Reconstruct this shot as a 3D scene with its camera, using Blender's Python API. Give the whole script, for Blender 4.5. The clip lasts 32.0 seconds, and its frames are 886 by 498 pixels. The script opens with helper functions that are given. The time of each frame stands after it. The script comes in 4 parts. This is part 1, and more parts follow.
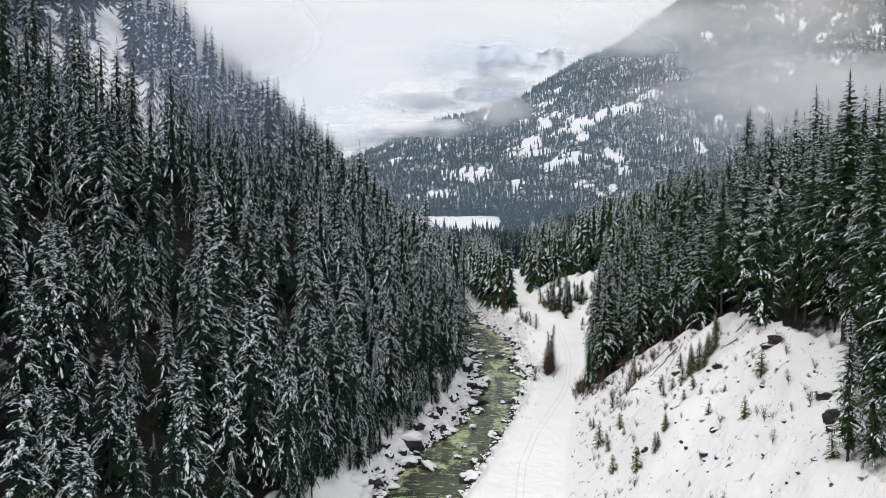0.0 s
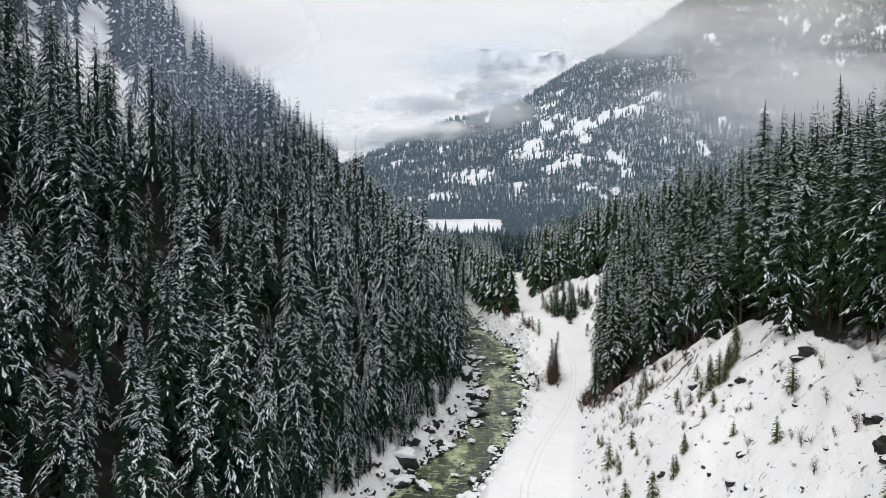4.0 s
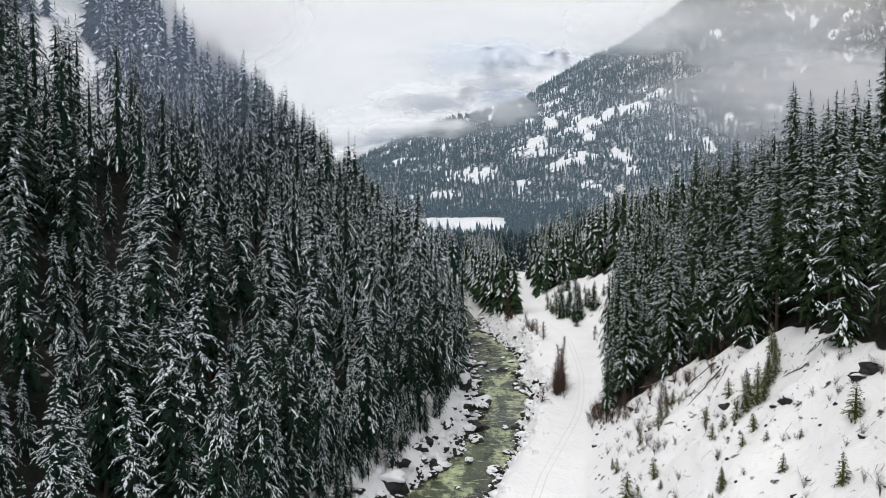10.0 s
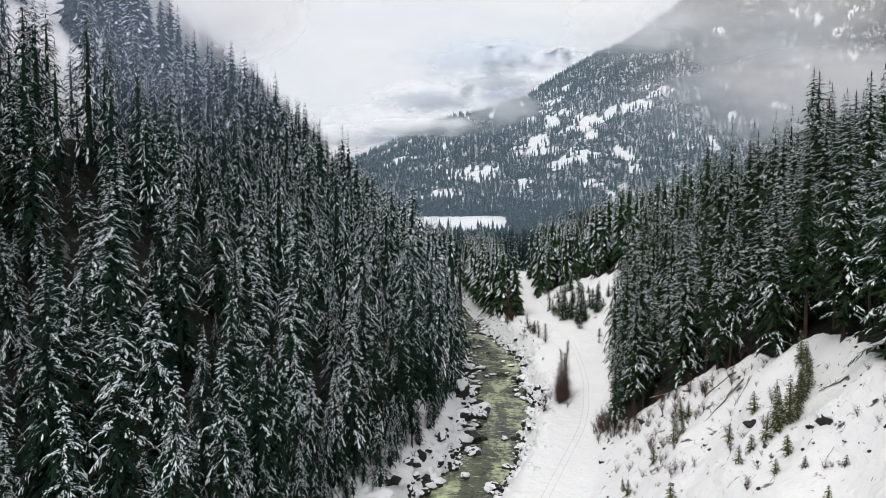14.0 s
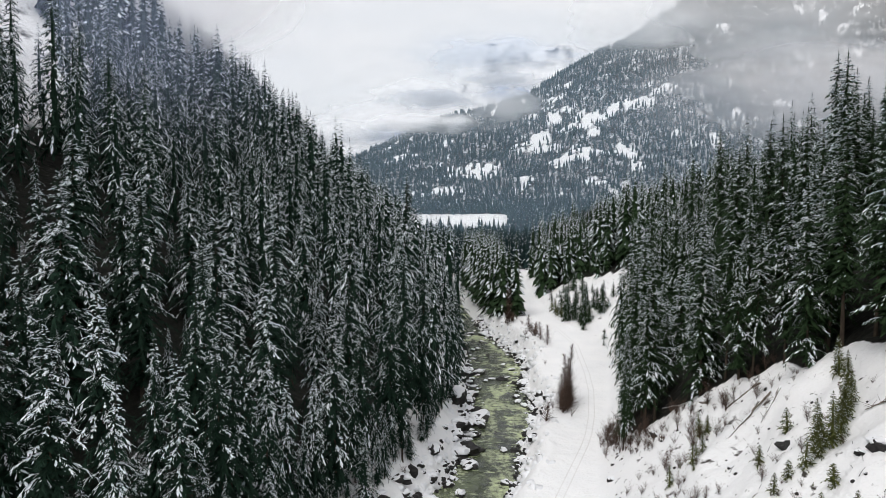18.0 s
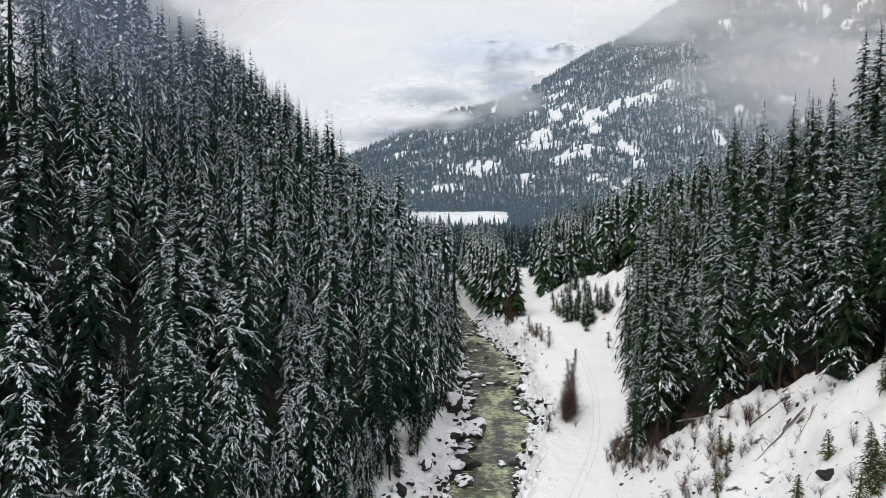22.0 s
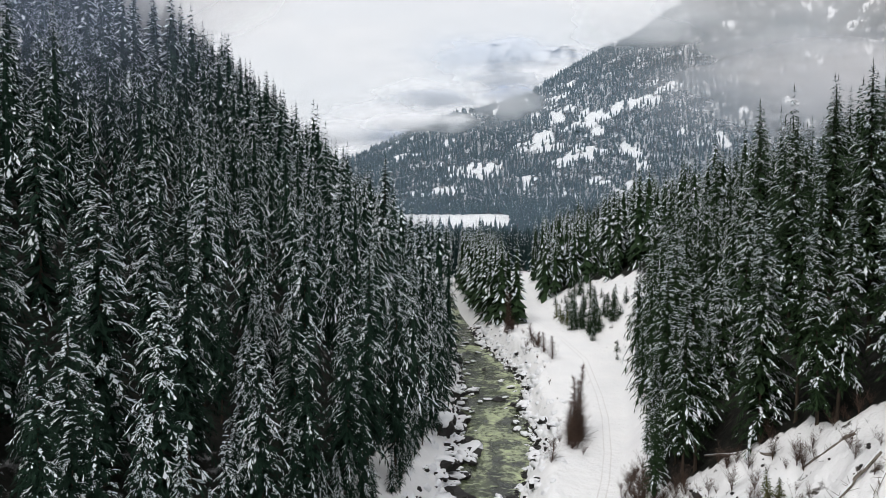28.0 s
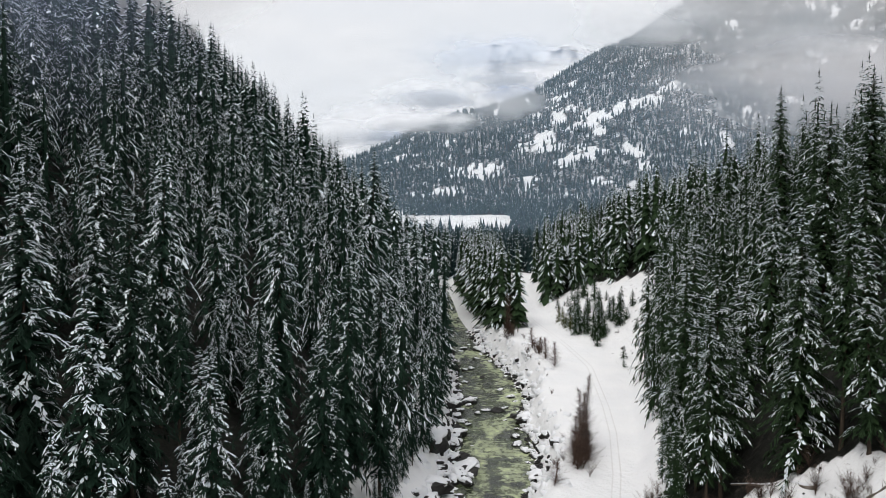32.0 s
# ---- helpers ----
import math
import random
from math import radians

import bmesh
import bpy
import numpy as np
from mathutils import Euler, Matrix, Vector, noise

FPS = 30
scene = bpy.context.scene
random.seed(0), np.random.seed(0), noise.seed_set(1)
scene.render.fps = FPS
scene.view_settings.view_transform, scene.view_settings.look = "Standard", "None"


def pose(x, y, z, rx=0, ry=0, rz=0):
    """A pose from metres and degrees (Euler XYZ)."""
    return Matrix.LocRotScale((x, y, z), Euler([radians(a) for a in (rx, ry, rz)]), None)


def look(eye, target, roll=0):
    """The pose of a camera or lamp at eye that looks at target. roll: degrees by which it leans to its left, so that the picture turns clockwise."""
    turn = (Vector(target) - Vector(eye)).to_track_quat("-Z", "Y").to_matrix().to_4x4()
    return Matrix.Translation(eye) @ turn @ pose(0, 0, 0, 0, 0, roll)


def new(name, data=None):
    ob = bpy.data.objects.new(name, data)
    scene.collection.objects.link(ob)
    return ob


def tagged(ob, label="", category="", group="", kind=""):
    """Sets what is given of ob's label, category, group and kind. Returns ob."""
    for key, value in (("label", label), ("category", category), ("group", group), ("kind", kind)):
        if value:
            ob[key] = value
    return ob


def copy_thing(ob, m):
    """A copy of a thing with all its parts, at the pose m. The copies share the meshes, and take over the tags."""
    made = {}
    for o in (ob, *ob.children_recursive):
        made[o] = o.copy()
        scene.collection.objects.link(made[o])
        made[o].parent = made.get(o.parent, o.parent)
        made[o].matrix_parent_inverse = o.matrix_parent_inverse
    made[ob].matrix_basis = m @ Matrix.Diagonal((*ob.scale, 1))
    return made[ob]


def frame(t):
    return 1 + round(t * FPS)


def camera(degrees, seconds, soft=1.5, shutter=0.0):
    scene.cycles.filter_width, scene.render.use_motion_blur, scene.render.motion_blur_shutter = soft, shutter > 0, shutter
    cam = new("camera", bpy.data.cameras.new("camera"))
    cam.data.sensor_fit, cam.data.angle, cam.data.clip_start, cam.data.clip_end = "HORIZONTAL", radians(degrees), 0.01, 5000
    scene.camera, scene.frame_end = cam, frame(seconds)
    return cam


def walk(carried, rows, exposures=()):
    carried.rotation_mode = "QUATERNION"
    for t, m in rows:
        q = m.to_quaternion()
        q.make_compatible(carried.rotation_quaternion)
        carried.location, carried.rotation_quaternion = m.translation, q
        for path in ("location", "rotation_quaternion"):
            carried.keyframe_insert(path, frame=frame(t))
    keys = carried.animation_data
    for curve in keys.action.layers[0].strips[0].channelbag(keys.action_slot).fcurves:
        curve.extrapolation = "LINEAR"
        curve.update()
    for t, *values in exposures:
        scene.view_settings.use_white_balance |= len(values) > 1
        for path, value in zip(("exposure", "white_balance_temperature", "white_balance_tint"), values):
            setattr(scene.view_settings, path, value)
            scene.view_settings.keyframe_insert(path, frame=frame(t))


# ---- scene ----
# the flight: seconds, metres right, ahead and up from the first eye, degrees of yaw, pitch and roll
EYE, TILT = 50.0, -2.5
cam = camera(70.0, 32.0, soft=0.85)
ROWS = [
    (0.0, 0.000, 0.000, -0.000, -0.000, 0.000, -0.002),
    (1.0, 0.313, 2.403, -0.055, 0.050, 0.095, 0.006),
    (2.0, 0.628, 4.813, -0.109, 0.091, 0.189, -0.005),
    (3.0, 0.943, 7.229, -0.164, 0.131, 0.254, 0.004),
    (3.5, 1.100, 8.439, -0.192, 0.166, 0.281, 0.023),
    (5.5, 1.734, 13.296, -0.302, 0.289, 0.333, 0.087),
    (6.5, 2.051, 15.734, -0.358, 0.357, 0.290, 0.101),
    (7.5, 2.370, 18.177, -0.413, 0.395, 0.237, 0.114),
    (8.5, 2.690, 20.628, -0.469, 0.437, 0.226, 0.130),
    (9.5, 3.010, 23.084, -0.525, 0.485, 0.226, 0.120),
    (10.5, 3.331, 25.547, -0.581, 0.543, 0.187, 0.119),
    (11.5, 3.653, 28.015, -0.637, 0.571, 0.148, 0.118),
    (12.5, 3.976, 30.491, -0.693, 0.579, 0.128, 0.097),
    (13.5, 4.299, 32.972, -0.750, 0.619, 0.135, 0.076),
    (14.5, 4.624, 35.459, -0.807, 0.679, 0.163, 0.064),
    (16.5, 5.275, 40.453, -0.920, 0.764, 0.138, 0.038),
    (17.0, 5.438, 41.705, -0.949, 0.773, 0.116, 0.029),
    (18.0, 5.765, 44.215, -1.006, 0.793, -0.006, 0.019),
    (19.0, 6.093, 46.730, -1.063, 0.812, -0.079, 0.010),
    (20.0, 6.422, 49.252, -1.120, 0.812, -0.132, 0.011),
    (21.0, 6.752, 51.780, -1.178, 0.831, -0.168, 0.001),
    (22.0, 7.082, 54.315, -1.235, 0.860, -0.185, 0.001),
    (23.0, 7.413, 56.855, -1.293, 0.889, -0.191, -0.009),
    (24.0, 7.745, 59.402, -1.351, 0.898, -0.138, -0.009),
    (25.0, 8.078, 61.955, -1.409, 0.922, -0.057, -0.014),
    (25.5, 8.245, 63.234, -1.438, 0.944, -0.012, -0.011),
    (27.5, 8.914, 68.364, -1.555, 1.012, 0.109, -0.030),
    (28.5, 9.250, 70.939, -1.613, 1.039, 0.148, -0.018),
    (29.5, 9.586, 73.520, -1.672, 1.069, 0.156, -0.019),
    (30.5, 9.924, 76.107, -1.731, 1.109, 0.184, -0.010),
    (31.5, 10.262, 78.701, -1.790, 1.139, 0.223, -0.001),
    (32.0, 10.431, 80.000, -1.820, 1.154, 0.247, 0.019),
]
walk(cam, [(t, pose(0, 0, EYE, TILT, 0, 0) @ pose(x, y, z, 90 + pitch, roll, yaw)) for t, x, y, z, yaw, pitch, roll in ROWS])

# ---- world, sun ----
scene.view_settings.exposure = 0.09
SUN_EL, SUN_AZ = 58.0, -140.0      # degrees above the horizon; azimuth to the right of the way ahead
world = bpy.data.worlds.new("overcast_sky")
scene.world = world
world.use_nodes = True
wn, wl = world.node_tree.nodes, world.node_tree.links
sky = wn.new("ShaderNodeTexSky")
sky.sky_type, sky.sun_disc = "NISHITA", False
sky.sun_elevation, sky.sun_rotation = radians(SUN_EL), radians(SUN_AZ)
sky.air_density, sky.dust_density = 1.0, 4.0
blue = wn.new("ShaderNodeVectorMath")
blue.operation = "SCALE"
blue.inputs["Scale"].default_value = 0.10
veil = wn.new("ShaderNodeMix")
veil.data_type = "RGBA"
veil.inputs["Factor"].default_value = 0.9
veil.inputs["B"].default_value = (0.848, 0.845, 0.856, 1)
wl.new(sky.outputs[0], blue.inputs[0])
wl.new(blue.outputs[0], veil.inputs["A"])
wl.new(veil.outputs["Result"], wn["Background"].inputs["Color"])
wn["Background"].inputs["Strength"].default_value = 1.06
sun = new("sun", bpy.data.lights.new("sun", "SUN"))
sun.data.energy, sun.data.angle, sun.data.color = 1.15, radians(25), (1.0, 0.97, 0.93)
az, el = radians(SUN_AZ), radians(SUN_EL)
sun.matrix_world = look((0, 0, 300), (-300 * math.sin(az) * math.cos(el), -300 * math.cos(az) * math.cos(el), 300 - 300 * math.sin(el)))


# ---- materials ----
def material(name, rough=0.7, spec=0.3):
    m = bpy.data.materials.new(name)
    m.use_nodes = True
    b = m.node_tree.nodes["Principled BSDF"]
    b.inputs["Roughness"].default_value = rough
    b.inputs["Specular IOR Level"].default_value = spec
    return m, m.node_tree.nodes, m.node_tree.links, b


def noise_tex(nodes, links, scale, detail=4.0, rough=0.6, coord="Object", stretch=(1, 1, 1)):
    tc = nodes.new("ShaderNodeTexCoord")
    mp = nodes.new("ShaderNodeMapping")
    mp.inputs["Scale"].default_value = stretch
    n = nodes.new("ShaderNodeTexNoise")
    n.inputs["Scale"].default_value, n.inputs["Detail"].default_value, n.inputs["Roughness"].default_value = scale, detail, rough
    links.new(tc.outputs[coord], mp.inputs[0])
    links.new(mp.outputs[0], n.inputs["Vector"])
    return n.outputs["Fac"]


def ramp(nodes, links, fac, stops):
    r = nodes.new("ShaderNodeValToRGB")
    while len(r.color_ramp.elements) < len(stops):
        r.color_ramp.elements.new(0.5)
    for e, (p, c) in zip(r.color_ramp.elements, stops):
        e.position, e.color = p, (*c, 1)
    links.new(fac, r.inputs[0])
    return r.outputs["Color"]


def mix(nodes, links, fac, a, b, mode="MIX"):
    m = nodes.new("ShaderNodeMix")
    m.data_type, m.blend_type = "RGBA", mode
    for key, v in (("Factor", fac), ("A", a), ("B", b)):
        if hasattr(v, "links"):
            links.new(v, m.inputs[key])
        else:
            m.inputs[key].default_value = v if key == "Factor" else (*v, 1)
    return m.outputs["Result"]


def math_node(nodes, links, op, a, b=0.0, clamp=False):
    m = nodes.new("ShaderNodeMath")
    m.operation, m.use_clamp = op, clamp
    for i, v in enumerate((a, b)):
        if hasattr(v, "links"):
            links.new(v, m.inputs[i])
        else:
            m.inputs[i].default_value = v
    return m.outputs[0]


def bump(nodes, links, bsdf, height, strength, distance):
    b = nodes.new("ShaderNodeBump")
    b.inputs["Strength"].default_value, b.inputs["Distance"].default_value = strength, distance
    links.new(height, b.inputs["Height"])
    links.new(b.outputs[0], bsdf.inputs["Normal"])


def simple(name, dark, light, scale, rough=0.8, spec=0.2, bump_d=0.0, stretch=(1, 1, 1), vary=0.0):
    """A two-tone grained surface; vary: spread of brightness from object to object and piece to piece."""
    m, n, l, b = material(name, rough, spec)
    f = noise_tex(n, l, scale, stretch=stretch)
    c = ramp(n, l, f, [(0.3, dark), (0.7, light)])
    if vary:
        info, geo = n.new("ShaderNodeObjectInfo"), n.new("ShaderNodeNewGeometry")
        s = math_node(n, l, "ADD", info.outputs["Random"], geo.outputs["Random Per Island"])
        s = math_node(n, l, "MULTIPLY_ADD", s, vary)
        s.node.inputs[2].default_value = 1 - vary
        g = n.new("ShaderNodeVectorMath")
        g.operation = "SCALE"
        l.new(c, g.inputs[0])
        l.new(s, g.inputs["Scale"])
        c = g.outputs[0]
    l.new(c, b.inputs["Base Color"])
    if bump_d:
        bump(n, l, b, noise_tex(n, l, scale * 3, stretch=stretch), 0.8, bump_d)
    return m


# dark copy for the shaded slope, lit copy opposite; light is in the colour
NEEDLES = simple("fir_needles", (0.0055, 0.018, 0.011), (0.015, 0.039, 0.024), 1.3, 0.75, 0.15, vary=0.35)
NEEDLES_LIT = simple("lit_side_fir_needles", (0.012, 0.028, 0.011), (0.033, 0.062, 0.025), 1.3, 0.75, 0.15, vary=0.35)
NEEDLES_YOUNG = simple("young_fir_needles", (0.036, 0.046, 0.011), (0.115, 0.125, 0.032), 2.0, 0.7, 0.2, vary=0.3)
# paler and bluer: the distance haze is put into the far needles
NEEDLES_HAZED = simple("hazed_far_fir_needles", (0.010, 0.026, 0.028), (0.028, 0.052, 0.050), 0.05, 0.9, 0.1, vary=0.3)
BARK = simple("fir_bark", (0.030, 0.024, 0.019), (0.085, 0.066, 0.050), 3.0, 0.9, 0.1, 0.03, (1, 1, 0.2))
TWIGS = simple("bare_twigs", (0.050, 0.034, 0.027), (0.130, 0.088, 0.068), 1.5, 0.9, 0.1, vary=0.25)
LOGWOOD = simple("weathered_wood", (0.10, 0.085, 0.07), (0.26, 0.23, 0.20), 2.0, 0.9, 0.1, 0.03, (1, 1, 0.3))
ROCK = simple("wet_dark_rock", (0.006, 0.006, 0.007), (0.034, 0.032, 0.030), 1.6, 0.6, 0.3, 0.06, vary=0.2)
# bluer than the ground's snow: the wood's blue shade is in this colour
SNOW_LOAD = simple("snow_on_branches", (0.78, 0.85, 0.90), (0.88, 0.92, 0.95), 0.7, 0.75, 0.2, vary=0.08)
SNOW_CAP = simple("snow_cap", (0.80, 0.82, 0.86), (0.88, 0.89, 0.91), 1.2, 0.8, 0.2, 0.04)

# ground: snow in the open, needle litter darkened by painted canopy shade with patches of snow under the firs, scree on
# the steepest faces
GROUND, n, l, b = material("snowy_ground", 0.8, 0.2)
snow = ramp(n, l, noise_tex(n, l, 0.12, 6), [(0.25, (0.84, 0.85, 0.87)), (0.75, (0.92, 0.922, 0.928))])
# near-black: the shade under the canopy is put into this colour
shaded_litter = ramp(n, l, noise_tex(n, l, 0.9, 6), [(0.3, (0.006, 0.007, 0.006)), (0.64, (0.018, 0.018, 0.014)), (0.8, (0.12, 0.12, 0.12))])
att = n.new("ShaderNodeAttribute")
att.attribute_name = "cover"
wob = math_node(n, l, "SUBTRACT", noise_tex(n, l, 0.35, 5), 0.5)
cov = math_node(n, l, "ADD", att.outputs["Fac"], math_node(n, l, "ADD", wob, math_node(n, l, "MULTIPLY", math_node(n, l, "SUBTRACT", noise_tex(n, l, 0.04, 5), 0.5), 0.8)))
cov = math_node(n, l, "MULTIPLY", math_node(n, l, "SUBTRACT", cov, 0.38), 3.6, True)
ground_colour = mix(n, l, cov, snow, shaded_litter)
# earth and stones breaking through the snow of the steep clearing
track0 = n.new("ShaderNodeAttribute")
track0.attribute_name = "from_track"
steep = math_node(n, l, "MULTIPLY", math_node(n, l, "SUBTRACT", track0.outputs["Fac"], 7.5), 0.4, True)
steep = math_node(n, l, "MULTIPLY", steep, math_node(n, l, "LESS_THAN", track0.outputs["Fac"], 49.0))
spots = math_node(n, l, "MULTIPLY", math_node(n, l, "SUBTRACT", noise_tex(n, l, 0.55, 4, 0.55), 0.635), 14.0, True)
ground_colour = mix(n, l, math_node(n, l, "MULTIPLY", spots, steep), ground_colour, (0.050, 0.044, 0.038))
# two faint wheel tracks at their distance from the middle of the way
track = n.new("ShaderNodeAttribute")
track.attribute_name = "from_track"
off = math_node(n, l, "ABSOLUTE", math_node(n, l, "SUBTRACT", math_node(n, l, "ABSOLUTE", track.outputs["Fac"]), 0.62))
rut = math_node(n, l, "SUBTRACT", 1.0, math_node(n, l, "MULTIPLY", off, 5.5), True)
rut = math_node(n, l, "MULTIPLY", rut, math_node(n, l, "MULTIPLY", noise_tex(n, l, 0.25, 3), 0.5, True))
ground_colour = mix(n, l, rut, ground_colour, (0.40, 0.37, 0.34))
l.new(ground_colour, b.inputs["Base Color"])
bump(n, l, b, math_node(n, l, "ADD", noise_tex(n, l, 0.5, 3, 0.5), math_node(n, l, "MULTIPLY", noise_tex(n, l, 1.7, 2), 0.35)), 0.9, 0.6)

WATER, n, l, b = material("river_water", 0.16, 0.5)
flow = noise_tex(n, l, 0.16, 6, 0.62, stretch=(1.0, 0.6, 1))
deep = ramp(n, l, noise_tex(n, l, 0.09, 4), [(0.38, (0.020, 0.025, 0.018)), (0.62, (0.088, 0.110, 0.056))])
foam = ramp(n, l, flow, [(0.49, (0, 0, 0)), (0.60, (1, 1, 1))])
streak = ramp(n, l, noise_tex(n, l, 1.0, 4, 0.6, stretch=(0.8, 0.9, 1)), [(0.34, (0.12, 0.12, 0.12)), (0.60, (1, 1, 1))])
foam = mix(n, l, 1.0, foam, streak, "MULTIPLY")
riffle = ramp(n, l, noise_tex(n, l, 0.75, 5, 0.62, stretch=(0.45, 1.5, 1)), [(0.57, (0, 0, 0)), (0.70, (0.9, 0.9, 0.9))])
foam = mix(n, l, 1.0, foam, riffle, "SCREEN")
l.new(mix(n, l, foam, deep, (0.56, 0.63, 0.38)), b.inputs["Base Color"])
rg = math_node(n, l, "MULTIPLY_ADD", foam, 0.5)
rg.node.inputs[2].default_value = 0.14
l.new(rg, b.inputs["Roughness"])
bump(n, l, b, math_node(n, l, "ADD", noise_tex(n, l, 0.7, 5, stretch=(1, 0.6, 1)), math_node(n, l, "MULTIPLY", flow, 1.5)), 0.9, 0.45)


def mist_material(name, scale):
    """Thin cloud: white droplets with soft ragged edges; the object's colour gives tint and density."""
    m = bpy.data.materials.new(name)
    m.use_nodes = True
    n, l = m.node_tree.nodes, m.node_tree.links
    n.clear()
    out, tr = n.new("ShaderNodeOutputMaterial"), n.new("ShaderNodeBsdfTransparent")
    df, tl = n.new("ShaderNodeBsdfDiffuse"), n.new("ShaderNodeBsdfTranslucent")
    both, mx, info, uv = n.new("ShaderNodeAddShader"), n.new("ShaderNodeMixShader"), n.new("ShaderNodeObjectInfo"), n.new("ShaderNodeUVMap")
    # droplets scatter light from the whole sky: the near half by one lobe, the far half by the other
    for node, up in ((df, 0.9), (tl, -0.9)):
        lean = n.new("ShaderNodeCombineXYZ")
        lean.inputs[1].default_value, lean.inputs[2].default_value = -0.45, up
        l.new(lean.outputs[0], node.inputs["Normal"])
    ln = n.new("ShaderNodeVectorMath")
    ln.operation = "LENGTH"
    l.new(uv.outputs[0], ln.inputs[0])
    tc, mp, nz = n.new("ShaderNodeTexCoord"), n.new("ShaderNodeMapping"), n.new("ShaderNodeTexNoise")
    mp.inputs["Scale"].default_value = (1, 1, 2.6)
    nz.inputs["Scale"].default_value, nz.inputs["Detail"].default_value, nz.inputs["Roughness"].default_value = scale, 5, 0.5
    l.new(info.outputs["Location"], mp.inputs["Location"])
    l.new(tc.outputs["Object"], mp.inputs[0])
    l.new(mp.outputs[0], nz.inputs["Vector"])
    edge = math_node(n, l, "SUBTRACT", 1.0, ln.outputs["Value"], True)
    ragged = math_node(n, l, "ADD", edge, math_node(n, l, "MULTIPLY", math_node(n, l, "SUBTRACT", nz.outputs["Fac"], 0.55), 1.1))
    sm, rim = n.new("ShaderNodeMapRange"), n.new("ShaderNodeMapRange")
    for node, value, top in ((sm, ragged, 1.0), (rim, edge, 0.80)):
        node.interpolation_type = "SMOOTHERSTEP"
        node.inputs["From Min"].default_value, node.inputs["From Max"].default_value = 0.0, top
        l.new(value, node.inputs["Value"])
    hard = math_node(n, l, "MULTIPLY", rim.outputs[0], sm.outputs[0])
    alpha = math_node(n, l, "MULTIPLY", hard, info.outputs["Alpha"], True)
    for s in (df, tl):
        l.new(info.outputs["Color"], s.inputs["Color"])
    l.new(df.outputs[0], both.inputs[0])
    l.new(tl.outputs[0], both.inputs[1])
    l.new(alpha, mx.inputs[0])
    l.new(tr.outputs[0], mx.inputs[1])
    l.new(both.outputs[0], mx.inputs[2])
    l.new(mx.outputs[0], out.inputs[0])
    return m


MIST = mist_material("drifting_mist", 0.005)
WISP = mist_material("torn_wisps", 0.014)


# ---- the lie of the land ----
def line(pairs):
    ys, xs = zip(*pairs)
    return lambda y: np.interp(y, ys, xs)


river_left = line([(-200, -170), (0, -70), (100, -18), (120, -10), (132, -6), (147, 1), (157, 6), (178, 9.5), (202, 11), (234, 11.5), (265, 11), (300, 8.5), (330, 5), (380, 1), (430, -4), (520, -55), (900, -90)])
river_right = line([(-200, -145), (0, -50), (100, -2), (117, 4), (130, 7.5), (143, 12), (157, 17.5), (175, 19.5), (190, 24.5), (200, 25), (217, 24), (236, 27), (255, 25), (270, 22), (290, 18), (315, 15), (350, 11), (400, 8), (430, 6), (520, -42), (900, -78)])
slope_foot = line([(-200, -40), (0, 4), (103, 20), (123, 24), (160, 33), (185, 41), (208, 46), (243, 55.5), (255, 56.5), (264, 49), (279, 45), (339, 43.7), (400, 47), (460, 58), (600, 85), (900, 140)])
road_mid = line([(-200, -50), (0, -4), (105, 13), (117, 15), (132, 19.5), (160, 30.4), (166, 32.4), (177, 35.4), (194, 39), (208, 41), (238, 44), (265, 41.5), (300, 37.5), (348, 35), (380, 37), (459, 50), (600, 75), (900, 120)])
road_level = line([(-200, 0), (0, 2), (179, 6), (260, 10), (515, 15), (700, 16), (850, 18), (930, 20), (985, 46), (1085, 57), (3000, 80)])
river_level = line([(-200, -8), (150, 0), (400, 6), (700, 12), (900, 17), (985, 42), (3000, 60)])
# open strip between the water and the firs of the left bank
bank_gap = line([(-200, 4), (125, 4), (145, 4.5), (157, 6.0), (170, 6.0), (185, 5.0), (200, 4.0), (300, 3.5)])
# far ridge: height angle against the way right of ahead
far_ridge = line([(-0.9, 0.10), (-0.35, 0.07), (-0.17, 0.088), (-0.085, 0.130), (-0.02, 0.155), (0.075, 0.185), (0.18, 0.236), (0.282, 0.294), (0.37, 0.352), (0.7, 0.52), (1.4, 0.55)])


def smooth(v, a, b):
    t = np.clip((v - a) / (b - a), 0, 1)
    return t * t * (3 - 2 * t)


def hashed(i, j, seed):
    h = (i.astype(np.int64) * 374761393 + j.astype(np.int64) * 668265263 + seed * 974634) & 0x7FFFFFFF
    h = ((h ^ (h >> 13)) * 1274126177) & 0x7FFFFFFF
    return ((h ^ (h >> 16)) & 0xFFFF) / 65535.0


def bumps(x, y, size, seed=0, octaves=3):
    """Smooth uneven relief in -1..1 with lumps of the given size."""
    out, amp, tot = 0.0, 1.0, 0.0
    for o in range(octaves):
        u, v = x / size * 2 ** o + 17.3 * o, y / size * 2 ** o - 9.1 * o
        i, j = np.floor(u), np.floor(v)
        a, b = u - i, v - j
        a, b = a * a * (3 - 2 * a), b * b * (3 - 2 * b)
        top = hashed(i, j, seed + o) * (1 - a) + hashed(i + 1, j, seed + o) * a
        low = hashed(i, j + 1, seed + o) * (1 - a) + hashed(i + 1, j + 1, seed + o) * a
        out = out + amp * (2 * (top * (1 - b) + low * b) - 1)
        tot += amp
        amp *= 0.5
    return out / tot


